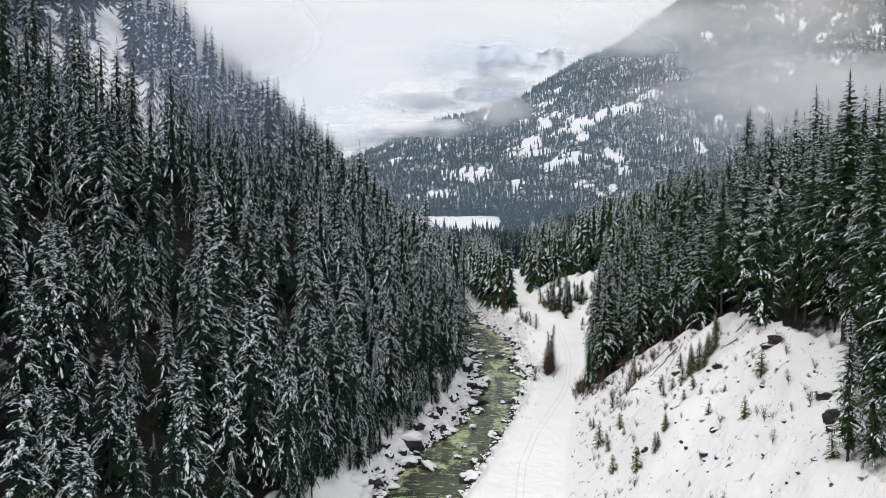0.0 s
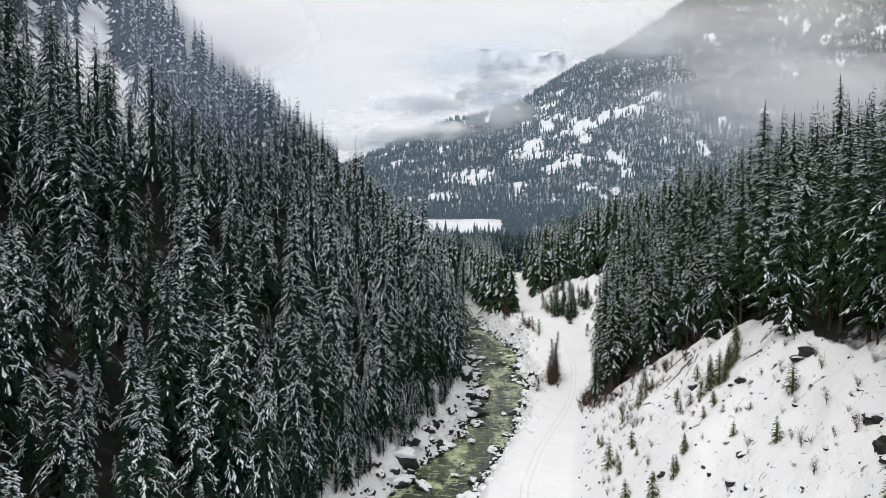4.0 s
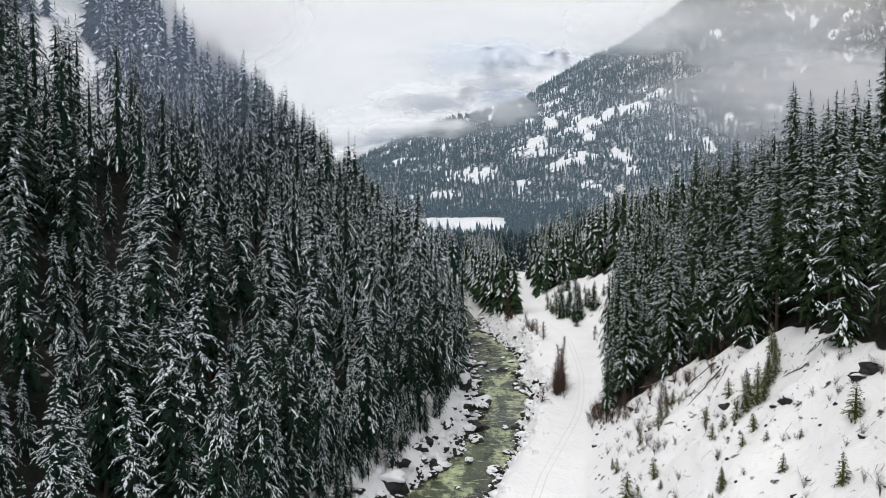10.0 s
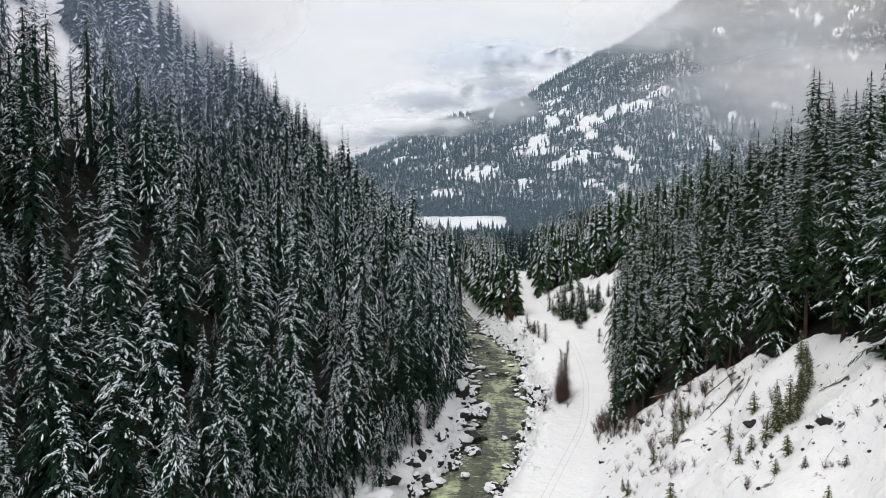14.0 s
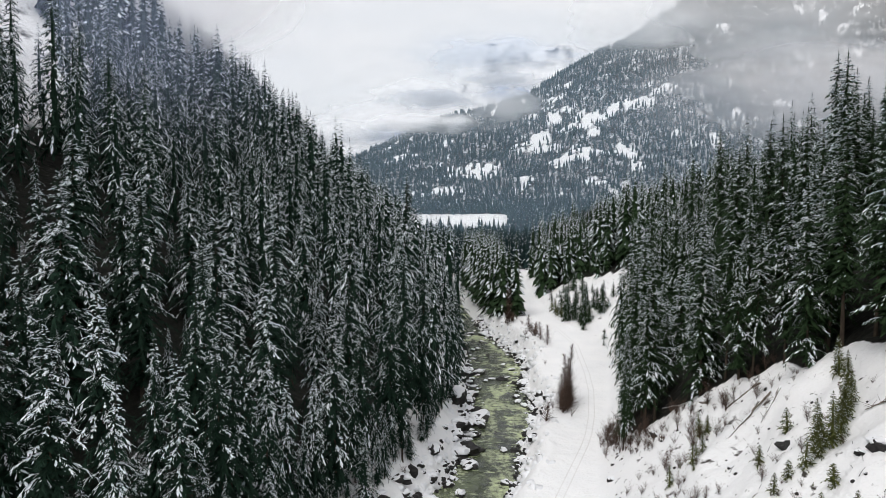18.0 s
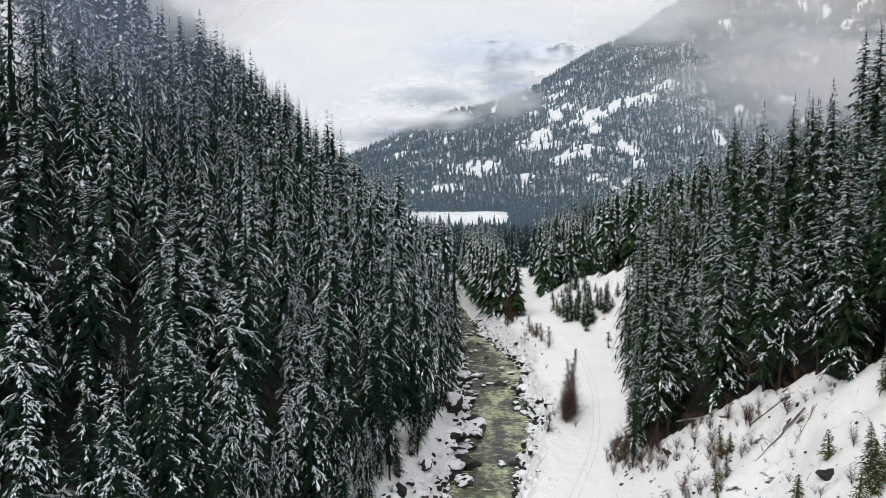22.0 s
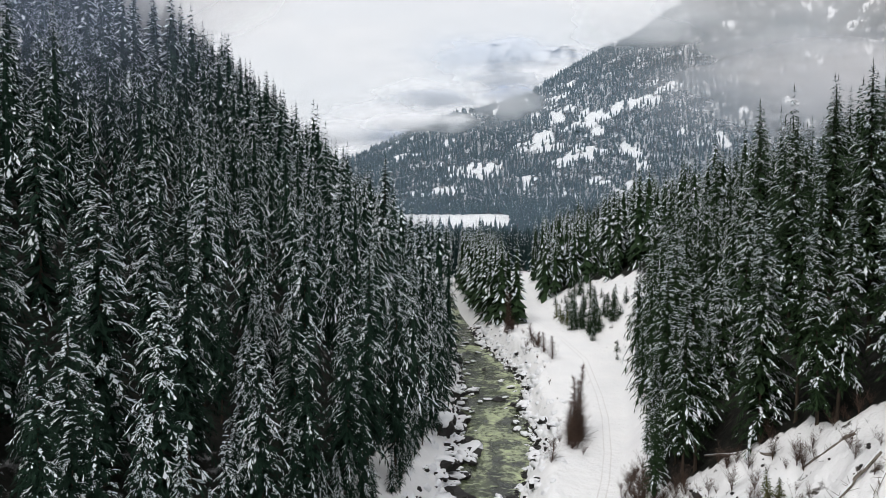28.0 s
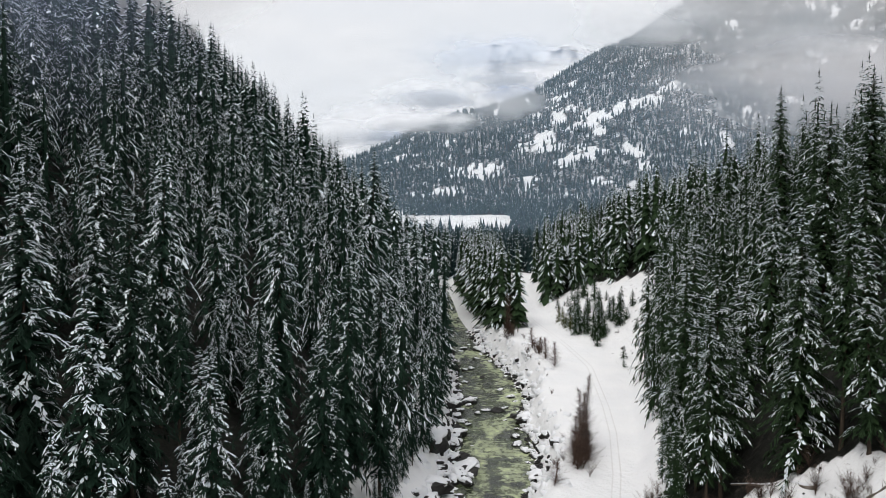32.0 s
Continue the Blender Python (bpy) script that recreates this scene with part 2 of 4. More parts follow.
def land(x, y):
    """Height of the ground in metres; works on arrays."""
    x, y = np.asarray(x, float), np.asarray(y, float)
    rl, rr, foot, zd, zr = river_left(y), river_right(y), slope_foot(y), road_level(y), river_level(y)
    bed = zr - 1.0 + 0.3 * bumps(x, y, 4, 3)
    # right bank, road shelf, right slope
    shelf = zd + 0.25 * bumps(x, y, 9, 5) * smooth(np.abs(x - road_mid(y)), 2.5, 5)
    shelf = shelf + (0.40 * bumps(x, y, 2.6, 6) + 0.25 * bumps(x, y, 5.5, 7)) * smooth(road_mid(y) - x, 2.6, 5.5)
    bank = smooth(x, rr - 0.8, rr + 6.5)
    z = bed + (shelf - bed) * bank + ((0.8 * bumps(x, y, 2.2, 8) + 0.35) * bank * (1 - smooth(x, rr + 5, rr + 9)))
    u = np.maximum(x - foot, 0)
    rise = 0.88 * np.minimum(u, 40) + 0.30 * np.clip(u - 40, 0, 60) + 0.12 * np.maximum(u - 100, 0)
    rise = np.where(u > 0, rise + np.minimum(u, 12) / 12 * (1.15 * bumps(x, y, 3.2, 13) + 1.5 * bumps(x, y, 7, 11) + 2.2 * bumps(x, y, 26, 12)), 0)
    fade = (1 - smooth(y, 640, 1000)) * (1 - 0.42 * smooth(y, 190, 340))
    z = z + rise * np.maximum(fade, 0.0)
    # left bank and left slope
    w = np.maximum(rl - x, 0)
    lbank = smooth(w, -0.6, 3.2)
    up = zr + 1.5 + 0.3 * np.minimum(w, 6)
    v = np.maximum(w - 2.5, 0)
    steep = 0.66 + 0.225 * smooth(y, 150, 255)
    hill = steep * np.minimum(v, 260) + 0.6 * np.clip(v - 260, 0, 300)
    hill = hill + np.minimum(v, 15) / 15 * (1.5 * bumps(x, y, 11, 21) + 5 * bumps(x, y, 60, 22))
    zl = bed + (up - bed) * lbank + (0.9 * bumps(x, y, 2.6, 9) + 0.3) * lbank * (w < 7) + hill * (1 - smooth(y, 760, 1100))
    z = np.where(x < rl, zl, z)
    # the far mountain across the valley
    a = x / np.maximum(y, 300)
    top = 50 + 1750 * far_ridge(a)
    s = smooth(y, 1010, 1900) * 0.55 + np.clip((y - 1040) / 710, 0, 1) * 0.45
    mount = 56 + (top - 56) * s + smooth(y, 1040, 1250) * (26 * bumps(x, y, 190, 31) + 9 * bumps(x, y, 50, 32))
    mount = mount - np.maximum(y - 1800, 0) * 0.55
    z = np.where(y > 1000, np.maximum(mount * smooth(y, 1000, 1060) + z * (1 - smooth(y, 1000, 1060)), 40 + 0.0 * y), z)
    # a snowy range far behind
    far = 1225 * np.exp(-((y - 4250) / 420) ** 2) * (0.96 + 0.085 * bumps(x, y, 170, 41, 5)) * np.exp(-((x - 420) / 3800) ** 2) * (0.55 + 0.45 * smooth(x, -150, 300))
    return np.maximum(z, np.where(y > 2600, far, -50))


# ---- small building helpers ----
def mesh_of(name, verts, faces, mats, index=None, flat=True):
    """A mesh from an array of corners and a list of arrays of quads or triangles."""
    me = bpy.data.meshes.new(name)
    verts = np.asarray(verts, np.float32).reshape(-1, 3)
    loops = np.concatenate([np.asarray(f, np.int32).ravel() for f in faces])
    size = np.concatenate([np.full(len(f), np.asarray(f).shape[1], np.int32) for f in faces])
    start = np.concatenate([[0], np.cumsum(size)[:-1]]).astype(np.int32)
    me.vertices.add(len(verts))
    me.vertices.foreach_set("co", verts.ravel())
    me.loops.add(len(loops))
    me.loops.foreach_set("vertex_index", loops)
    me.polygons.add(len(size))
    me.polygons.foreach_set("loop_start", start)
    me.polygons.foreach_set("loop_total", size)
    for m in mats:
        me.materials.append(m)
    if index is not None:
        me.polygons.foreach_set("material_index", np.asarray(index, np.int32))
    me.polygons.foreach_set("use_smooth", np.full(len(size), not flat))
    me.update(calc_edges=True)
    return me


def part(name, me, parent, label=""):
    ob = new(name, me)
    ob.parent = parent
    return tagged(ob, label)


def thing(name, label, category, group=""):
    return tagged(new(name), label, category, group)


def spread(a, n):
    return np.asarray(a)[:, None].repeat(n, 1)


# ---- ground: one sheet from behind the flight to the far range ----
def stations(spans):
    out = []
    for a, b, step in spans:
        out.extend(np.arange(a, b, step))
    out.append(spans[-1][1])
    return np.array(out)


gx = stations([(-4000, -1000, 250), (-1000, -400, 40), (-400, -120, 12), (-120, -30, 4), (-30, 66, 0.8), (66, 130, 3), (130, 400, 11), (400, 1250, 14), (1250, 1400, 50), (1400, 4000, 200)])
gy = stations([(-400, 0, 40), (0, 60, 8), (60, 100, 2), (100, 300, 0.9), (300, 420, 3), (420, 1000, 10), (1000, 1850, 11), (1850, 2000, 40), (2000, 3400, 100), (3400, 4800, 35)])
GX, GY = np.meshgrid(gx, gy)
GZ = land(GX, GY)


clearing_edge = line([(-200, 24), (60, 25), (70, 29), (78, 33), (92, 33), (100, 32), (118, 30.5), (126, 27.5), (134, 24), (139, 19.5), (143, 14.5), (147, 10.5), (151, 5.5), (155, 2.9), (170, 2.9)])


# glades on the far mountain: middle and half widths
GLADES = [(52, 1305, 62, 44), (180, 1393, 46, 42), (255, 1290, 58, 30), (-110, 1480, 80, 36), (-20, 1185, 60, 20), (141, 1206, 16, 36), (262, 1187, 32, 14), (170, 1097, 24, 10), (274, 1119, 14, 20),
          (400, 1410, 42, 20), (476, 1430, 34, 20), (7, 1694, 52, 36), (260, 1589, 25, 32), (330, 1420, 60, 18)]


def openness(x, y):
    """1 where firs grow, 0 in the open; the plan of the clearings."""
    x, y = np.asarray(x, float), np.asarray(y, float)
    rl, rr, foot = river_left(y), river_right(y), slope_foot(y)
    left = (x < rl - bank_gap(y)) * 1.0
    u = x - foot
    # snowy clearing on the right slope, narrowing up the valley
    edge = clearing_edge(y) + 1.2 * bumps(x, y, 9, 51)
    right = (u > edge) * 1.0
    right = np.where((y > 249) & (y < 330) & (u < 29 - np.abs(y - 285) * 0.28 + 3 * bumps(x, y, 14, 53)), 0, right)
    right = np.where((y < 92) & (u > 62 + 0.4 * (y - 60)), 0, right)
    mid = ((y > 284) & (x > rr + 4) & (x < road_mid(y) - 7.5 - 0.02 * (y - 284) + 2.5 * bumps(x, y, 8, 54))) * 1.0
    mid = np.where((y > 470) & (x > rr + 4) & (x <= foot), 1.0, mid)
    o = np.where(x < rl, left, np.maximum(right, mid))
    # a snowy crag high on the left slope, cleared as a wedge along the eye's sight line
    sight_wedge = np.abs(x + 0.52 * y) - 0.057 * y + 11 * bumps(x, y, 18, 61)
    o = np.where((x < rl - 75) & (y > 172) & (y < 500) & (sight_wedge < 0), (bumps(x, y, 8, 62) > 0.02) * 1.0, o)
    o = np.where((x < -95) & (y < 420) & (bumps(x, y, 24, 63) > 0.56), 0, o)
    # the open field at the foot of the far mountain
    o = np.where((y > 958) & (y < 1048) & (np.abs(x - 8 - 12 * bumps(x, y, 60, 71)) < 80), 0, o)
    # glades on the far mountain
    open_ground = 0.9 * bumps(x * 0.8, y * 0.5 + 0.35 * x, 40, 73) + 0.75 * bumps(x, y * 0.6, 16, 74) - 0.12 - 0.10 * smooth(x, 380, 480)
    ragged = 0.55 * bumps(x, y * 0.7, 24, 75) + 0.4 * bumps(x, y, 9, 76)
    for gx0, gy0, a, b in GLADES:
        open_ground = np.maximum(open_ground, 1.15 - np.hypot((x - gx0) / a, (y - gy0) / b) + ragged)
    single = hashed(np.floor(x / 9), np.floor(y / 9), 78) < 0.27
    o = np.where(y > 1085, ((open_ground < 0.36) | single) * 1.0, o)
    return o


# where firs stand the ground takes the dark floor with its painted shade
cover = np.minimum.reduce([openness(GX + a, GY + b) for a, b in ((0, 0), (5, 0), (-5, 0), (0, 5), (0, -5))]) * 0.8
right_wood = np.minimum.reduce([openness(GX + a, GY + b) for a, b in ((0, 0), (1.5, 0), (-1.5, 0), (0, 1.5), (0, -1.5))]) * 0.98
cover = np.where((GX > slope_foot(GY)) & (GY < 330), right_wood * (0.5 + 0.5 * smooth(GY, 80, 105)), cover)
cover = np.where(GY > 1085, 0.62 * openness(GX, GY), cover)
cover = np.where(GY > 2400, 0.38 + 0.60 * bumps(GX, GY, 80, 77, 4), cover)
# the same sight-line wedge, with patchy ground
sight_wedge = np.abs(GX + 0.52 * GY) - 0.057 * GY + 11 * bumps(GX, GY, 18, 61)
cover = np.where((GX < -75) & (GY > 172) & (GY < 500) & (sight_wedge < 3), 0.20 + 0.36 * bumps(GX, GY, 7, 64), cover)
nx, ny = len(gx), len(gy)
idx = np.arange(nx * ny).reshape(ny, nx)
quads = np.stack([idx[:-1, :-1], idx[:-1, 1:], idx[1:, 1:], idx[1:, :-1]], -1).reshape(-1, 4)
away = np.where(GY < 330, GX - road_mid(GY), 50.0)
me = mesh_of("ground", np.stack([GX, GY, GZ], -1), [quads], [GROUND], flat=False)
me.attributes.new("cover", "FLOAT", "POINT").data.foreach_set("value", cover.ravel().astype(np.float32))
me.attributes.new("from_track", "FLOAT", "POINT").data.foreach_set("value", away.ravel().astype(np.float32))
ground = tagged(new("ground", me), "snow-covered valley floor and mountain slopes with a rutted track", "ground", kind="structure")

# ---- river ----
wy = np.concatenate([np.arange(-195, 60, 3.0), np.arange(60, 430, 0.7)])
wt = np.linspace(-0.12, 1.12, 44)
WYY, WT = np.meshgrid(wy, wt, indexing="ij")
WX = river_left(WYY) + (river_right(WYY) - river_left(WYY)) * WT
step = 0.22 * np.abs(bumps(WX * 0.4, WYY, 6, 91)) + 0.14 * bumps(WX, WYY, 1.7, 92) * smooth(bumps(WX, WYY, 14, 93), -0.3, 0.3)
WZ = river_level(WYY) + step - 0.12
idx = np.arange(WX.size).reshape(WX.shape)
quads = np.stack([idx[:-1, :-1], idx[:-1, 1:], idx[1:, 1:], idx[1:, :-1]], -1).reshape(-1, 4)
tagged(new("water", mesh_of("water", np.stack([WX, WYY, WZ], -1), [quads], [WATER], flat=False)), "shallow olive-green mountain river with white riffles", "river", kind="structure")

# ---- firs ----
class Pile:
    """Collects corners, faces and material numbers of one mesh."""

    def __init__(self):
        self.v, self.q, self.t, self.n = [], [], [], 0

    def quads(self, corners):
        """corners: (k, 4, 3)"""
        k = len(corners)
        if k:
            self.v.append(np.asarray(corners).reshape(-1, 3))
            self.q.append(self.n + np.arange(4 * k).reshape(k, 4))
            self.n += 4 * k

    def tube(self, points, radii, sides=6):
        points, radii = np.asarray(points, float), np.asarray(radii, float)
        d = np.gradient(points, axis=0)
        d /= np.linalg.norm(d, axis=1, keepdims=True) + 1e-9
        ref = np.where(np.abs(d[:, 2:3]) > 0.9, [[1.0, 0, 0]], [[0, 0, 1.0]])
        a = np.cross(d, ref)
        a /= np.linalg.norm(a, axis=1, keepdims=True)
        b = np.cross(d, a)
        ang = np.linspace(0, 2 * np.pi, sides, endpoint=False)
        ring = points[:, None] + radii[:, None, None] * (a[:, None] * np.cos(ang)[None, :, None] + b[:, None] * np.sin(ang)[None, :, None])
        m = len(points)
        ix = self.n + np.arange(m * sides).reshape(m, sides)
        nxt = np.roll(ix, -1, 1)
        self.v.append(ring.reshape(-1, 3))
        self.q.append(np.stack([ix[:-1], nxt[:-1], nxt[1:], ix[1:]], -1).reshape(-1, 4))
        self.n += m * sides

    def mesh(self, name, mat, flat=True):
        return mesh_of(name, np.concatenate(self.v), [np.concatenate(self.q)], [mat], flat=flat)

    def arrays(self):
        return np.concatenate(self.v), np.concatenate(self.q)


def blade(base, tip, side, width, sag):
    """Leaf-shaped quads from base to tip, folded by sag; all (k, 3)."""
    mid = base * 0.52 + tip * 0.48
    w = side * np.asarray(width).reshape(-1, 1)
    low = np.array([0, 0, -1.0]) * np.asarray(sag).reshape(-1, 1)
    return np.stack([base, mid + w + low, tip, mid - w + low], 1)


def pillow(base, tip, side, width, lift):
    """Lumps of snow lying along a bough: a ridge between base and tip that drapes to both sides; all (k, 3)."""
    blunt = rng.uniform(0.45, 0.85, len(base))[:, None]
    mid = base * (1 - blunt) + tip * blunt
    w = side * np.asarray(width).reshape(-1, 1)
    up = np.array([0, 0, 1.0]) * np.asarray(lift).reshape(-1, 1)
    return np.concatenate([np.stack([base, mid - w - 0.15 * up, tip, mid + up], 1), np.stack([base, mid + up, tip, mid + w - 0.15 * up], 1)])


def fir(rng, height, radius, whorls, per_whorl, twigs, snow, bare=0.10, droop=0.55):
    """Needle and snow quads of one fir, its foot at the origin. twigs 0 gives a coarse tree for far woods."""
    green, white = Pile(), Pile()
    t = np.linspace(0, 1, whorls)
    up = bare + (0.985 - bare) * (0.62 * t + 0.38 * (1 - (1 - t) ** 2.2))
    hs, rs, ph = [], [], []
    gap = 0.9 * height / whorls
    for f in up:
        k = per_whorl
        hs.append(height * f + rng.normal(0, 0.34 * gap * min(1, 0.15 + 5 * (1 - f)), k))
        prof = (1 - f) ** (0.90 if twigs else 0.78) * (0.5 + 0.5 * min(1, (f - bare) / 0.16 + 0.3))
        rs.append(radius * prof * rng.uniform(0.55, 1.22, k) + 0.15 * min(1, 12 * (1 - f)))
        ph.append(rng.uniform(0, 6.28) + np.arange(k) * 6.283 / k + rng.normal(0, 0.3, k))
    h, L, p = np.minimum(np.concatenate(hs), height * 0.985), np.concatenate(rs), np.concatenate(ph)
    k = len(h)
    out = np.stack([np.cos(p), np.sin(p), 0 * p], -1)
    side = np.stack([-np.sin(p), np.cos(p), 0 * p], -1)
    dr = droop * rng.uniform(0.6, 1.4, k) * (1.2 - 0.7 * h / height)
    up_z = np.array([0, 0, 1.0])
    young = np.clip((h / height - 0.84) / 0.14, 0, 1)
    bend = rng.normal(0, 0.10, k) * L

    def at(s):
        q = out * (L * (s - 0.10 * s ** 3))[:, None] + side * (bend * s * s)[:, None]
        q[:, 2] = h + L * ((0.20 + 0.25 * young) * s - dr * (0.32 * s + 1.15 * s * s))
        return q

    one = np.ones(k)
    # dark heart of the crown
    f = np.linspace(bare, 0.84, 8)
    if twigs < 8:
        green.tube(np.stack([0 * f, 0 * f, f * height], -1), (0.13 if twigs else 0.36) * radius * (1 - f) ** 0.85 * np.array([0.3, 1, 0.75, 1.05, 0.8, 1.0, 0.7, 0.2]) + 0.03, 5)
    else:
        for j in range(3):
            a = p + rng.uniform(-0.6, 0.6, k)
            way = np.stack([np.cos(a), np.sin(a), -rng.uniform(0.1, 1.1, k)], -1)
            root = np.stack([0 * h, 0 * h, np.maximum(h - rng.uniform(0, 1, k), 0.3)], -1)
            green.quads(blade(root, root + way * (L * rng.uniform(0.3, 0.55, k))[:, None], np.stack([-np.sin(a), np.cos(a), 0 * a], -1), 0.09 * L + 0.05, 0.05 * L))
    # snow lies in long ridges along the boughs, thickest towards their tips, and in lighter and heavier zones of the crown
    zone = np.sin(h * 0.75 + 1.6 * np.sin(p + 0.25 * h)) * 0.42
    # fewer laden boughs low down, partly standing in for the shade there
    loaded = rng.uniform(0, 1, k) < snow * (0.17 + 1.2 * (h / height) ** 1.15) + zone * snow
    if not twigs:
        green.quads(blade(at(0.05 * one), at(one), side, 0.28 * L + 0.08, 0.12 * L))
        white.quads(pillow(at(0.30 * one) + 0.05 * up_z, at(1.0 * one) + 0.05 * up_z, side, (0.125 * L + 0.06) * rng.uniform(0.6, 1.4, k), 0.07 * L + 0.06).reshape(2, k, 4, 3)[:, loaded].reshape(-1, 4, 3))
    else:
        fat = 0.4 if twigs > 8 else 1.1
        green.quads(blade(at(0.04 * one), at(0.62 * one), side, (0.055 * L + 0.06) * fat, 0.08 * L))
        green.quads(blade(at(0.50 * one), at(one), side, (0.045 * L + 0.05) * fat, 0.08 * L))
        rich = np.where(loaded, rng.uniform(0.75, 1.0, k), rng.uniform(0.0, 0.07, k))
        steps = 3 if twigs < 8 else 4
        for j in range(steps):
            a = 0.24 + 0.76 * j / steps + rng.uniform(-0.08, 0.05, k)
            b = np.minimum(a + 0.76 / steps * rng.uniform(0.9, 1.45, k), 1.06)
            on = rng.uniform(0, 1, k) < rich * (0.66 + 0.36 * j / steps)
            sway = side * (rng.normal(0, 0.035, k) * L)[:, None] + 0.05 * up_z
            wide = (0.026 * L + 0.060) * rng.uniform(0.5, 1.6, k)
            white.quads(pillow(at(a) + sway, at(b) + sway, side, wide, wide * rng.uniform(0.3, 0.7, k) + 0.02).reshape(2, k, 4, 3)[:, on].reshape(-1, 4, 3))
    for j in range(twigs):
        s = 0.16 + 0.84 * (j // 2 + rng.uniform(0, 0.95, k)) / (twigs / 2)
        sg = (1 if j % 2 else -1) * rng.choice([1.0, 1.0, 0.35, -0.6], k)
        base = at(s)
        ln = ((0.36 if twigs < 8 else 0.21) * L * (1.15 - 0.75 * s) + 0.05 + 0.17 * np.minimum(1, L / 1.3)) * rng.uniform(0.6, 1.3, k)
        way = out * rng.uniform(0.25, 1.0, k)[:, None] + side * (sg * rng.uniform(0.35, 0.9, k))[:, None]
        way[:, 2] = (0.20 + 0.25 * young) - dr * (0.32 + 1.9 * s) - rng.uniform(-0.2, 0.9, k) * (1 - young)
        tip = base + way * ln[:, None]
        flat = np.cross(way, up_z)
        flat /= np.linalg.norm(flat, axis=1, keepdims=True) + 1e-9
        green.quads(blade(base, tip, flat, (0.12 if twigs < 8 else 0.075) * ln + 0.024, 0.12 * ln))
        on = rng.uniform(0, 1, k) < rich * (0.78 if twigs < 8 else 0.62)
        c0 = base + (tip - base) * rng.uniform(0.0, 0.30, k)[:, None] + 0.04 * up_z
        c1 = c0 + (tip - base) * rng.uniform(0.55, 0.85, k)[:, None]
        wide = (0.036 * ln + 0.032) * rng.uniform(0.5, 1.7, k)
        white.quads(pillow(c0, c1, flat, wide, wide * 0.5 + 0.02).reshape(2, k, 4, 3)[:, on].reshape(-1, 4, 3))
    tip = np.array([[0, 0, height * 1.01]])
    for q in range(3):
        sd = np.array([[math.cos(q * 2.1), math.sin(q * 2.1), 0]])
        green.quads(blade(np.array([[0, 0, height * 0.955]]), tip, sd, [0.08], [0.0]))
    return green, white


def trunk_pile(height, radius, sides=7):
    p = Pile()
    f = np.array([-0.04, 0.0, 0.03, 0.3, 0.65, 0.97])
    p.tube(np.stack([0.05 * np.sin(f * 5), 0.04 * np.cos(f * 4), f * height], -1), radius * np.array([1.5, 1.35, 1.0, 0.75, 0.4, 0.05]), sides)
    return p


rng = np.random.default_rng(7)


def fir_kinds(table, load, foot, needles, sag=0.95):
    """Shared meshes: height, trunk, crown, snow. load: share of the snow; foot: more bare trunk."""
    kinds = []
    for H, R, sn, bare, dr in table:
        g, w = fir(rng, H, R * 1.32, int(H / 1.0), 6, 24, sn * load, bare + foot, dr * sag)
        kinds.append((H, trunk_pile(H, 0.0085 * H).mesh("trunk", BARK, False), g.mesh("crown", needles), w.mesh("snow_load", SNOW_LOAD)))
    return kinds


# height, crown radius, share of snow, bare foot of the trunk, droop
TABLE = [(30, 4.4, 0.70, 0.10, 0.55), (27, 4.0, 0.92, 0.08, 0.65), (33, 4.6, 0.34, 0.16, 0.55), (24, 3.9, 1.00, 0.05, 0.70), (29, 3.6, 0.55, 0.12, 0.75), (21, 3.5, 0.90, 0.05, 0.60), (31, 4.0, 0.22, 0.20, 0.60), (26, 4.5, 0.75, 0.10, 0.50)]
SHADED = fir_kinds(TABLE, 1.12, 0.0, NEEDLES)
AIRY = fir_kinds(TABLE, 1.15, 0.03, NEEDLES_LIT, 0.66)
RIM = fir_kinds([TABLE[i] for i in (0, 2, 4, 6)], 1.1, 0.11, NEEDLES_LIT, 0.66)


def stand(seed, x0, x1, y0, y1, gap):
    """Foot points of firs on a jittered grid, only where they grow, inside the view's wedge and clear of the flight."""
    r = np.random.default_rng(seed)
    xs, ys = np.meshgrid(np.arange(x0, x1, gap), np.arange(y0, y1, gap))
    xs, ys = xs + r.uniform(-0.45, 0.45, xs.shape) * gap, ys + r.uniform(-0.45, 0.45, ys.shape) * gap
    keep = (openness(xs, ys) > 0.5) & (np.abs(xs) < 0.86 * ys + 30)
    keep &= np.hypot(xs - np.clip(ys, 0, 80) * 0.13, ys - np.clip(ys, 0, 80)) > 42
    return xs[keep], ys[keep]


def plant(seed, kinds, xs, ys, label, group, low=0.72, high=1.22, name="fir_tree"):
    """Single firs, each with trunk, crown and its load of snow."""
    r = random.Random(seed)
    made = {}
    for x, y, z in zip(xs, ys, land(xs, ys)):
        i = r.randrange(len(kinds))
        s = r.uniform(low, high) if r.random() > 0.16 or high - low < 0.01 else r.uniform(0.42, low)
        m = Matrix.LocRotScale((x, y, z - 0.3), Euler((r.gauss(0, 0.02), r.gauss(0, 0.02), r.uniform(0, 6.28))), (s * r.uniform(0.9, 1.12), s * r.uniform(0.9, 1.12), s))
        if i in made:
            copy_thing(made[i], m)
            continue
        t = thing(name, label, "tree", group)
        part("trunk", kinds[i][1], t)
        part("crown", kinds[i][2], t)
        part("snow_load", kinds[i][3], t, "clumps of fresh snow on the branches")["kind"] = "stuff"
        made[i] = copy_thing(t, m)
        for o in (*t.children_recursive, t):
            bpy.data.objects.remove(o)


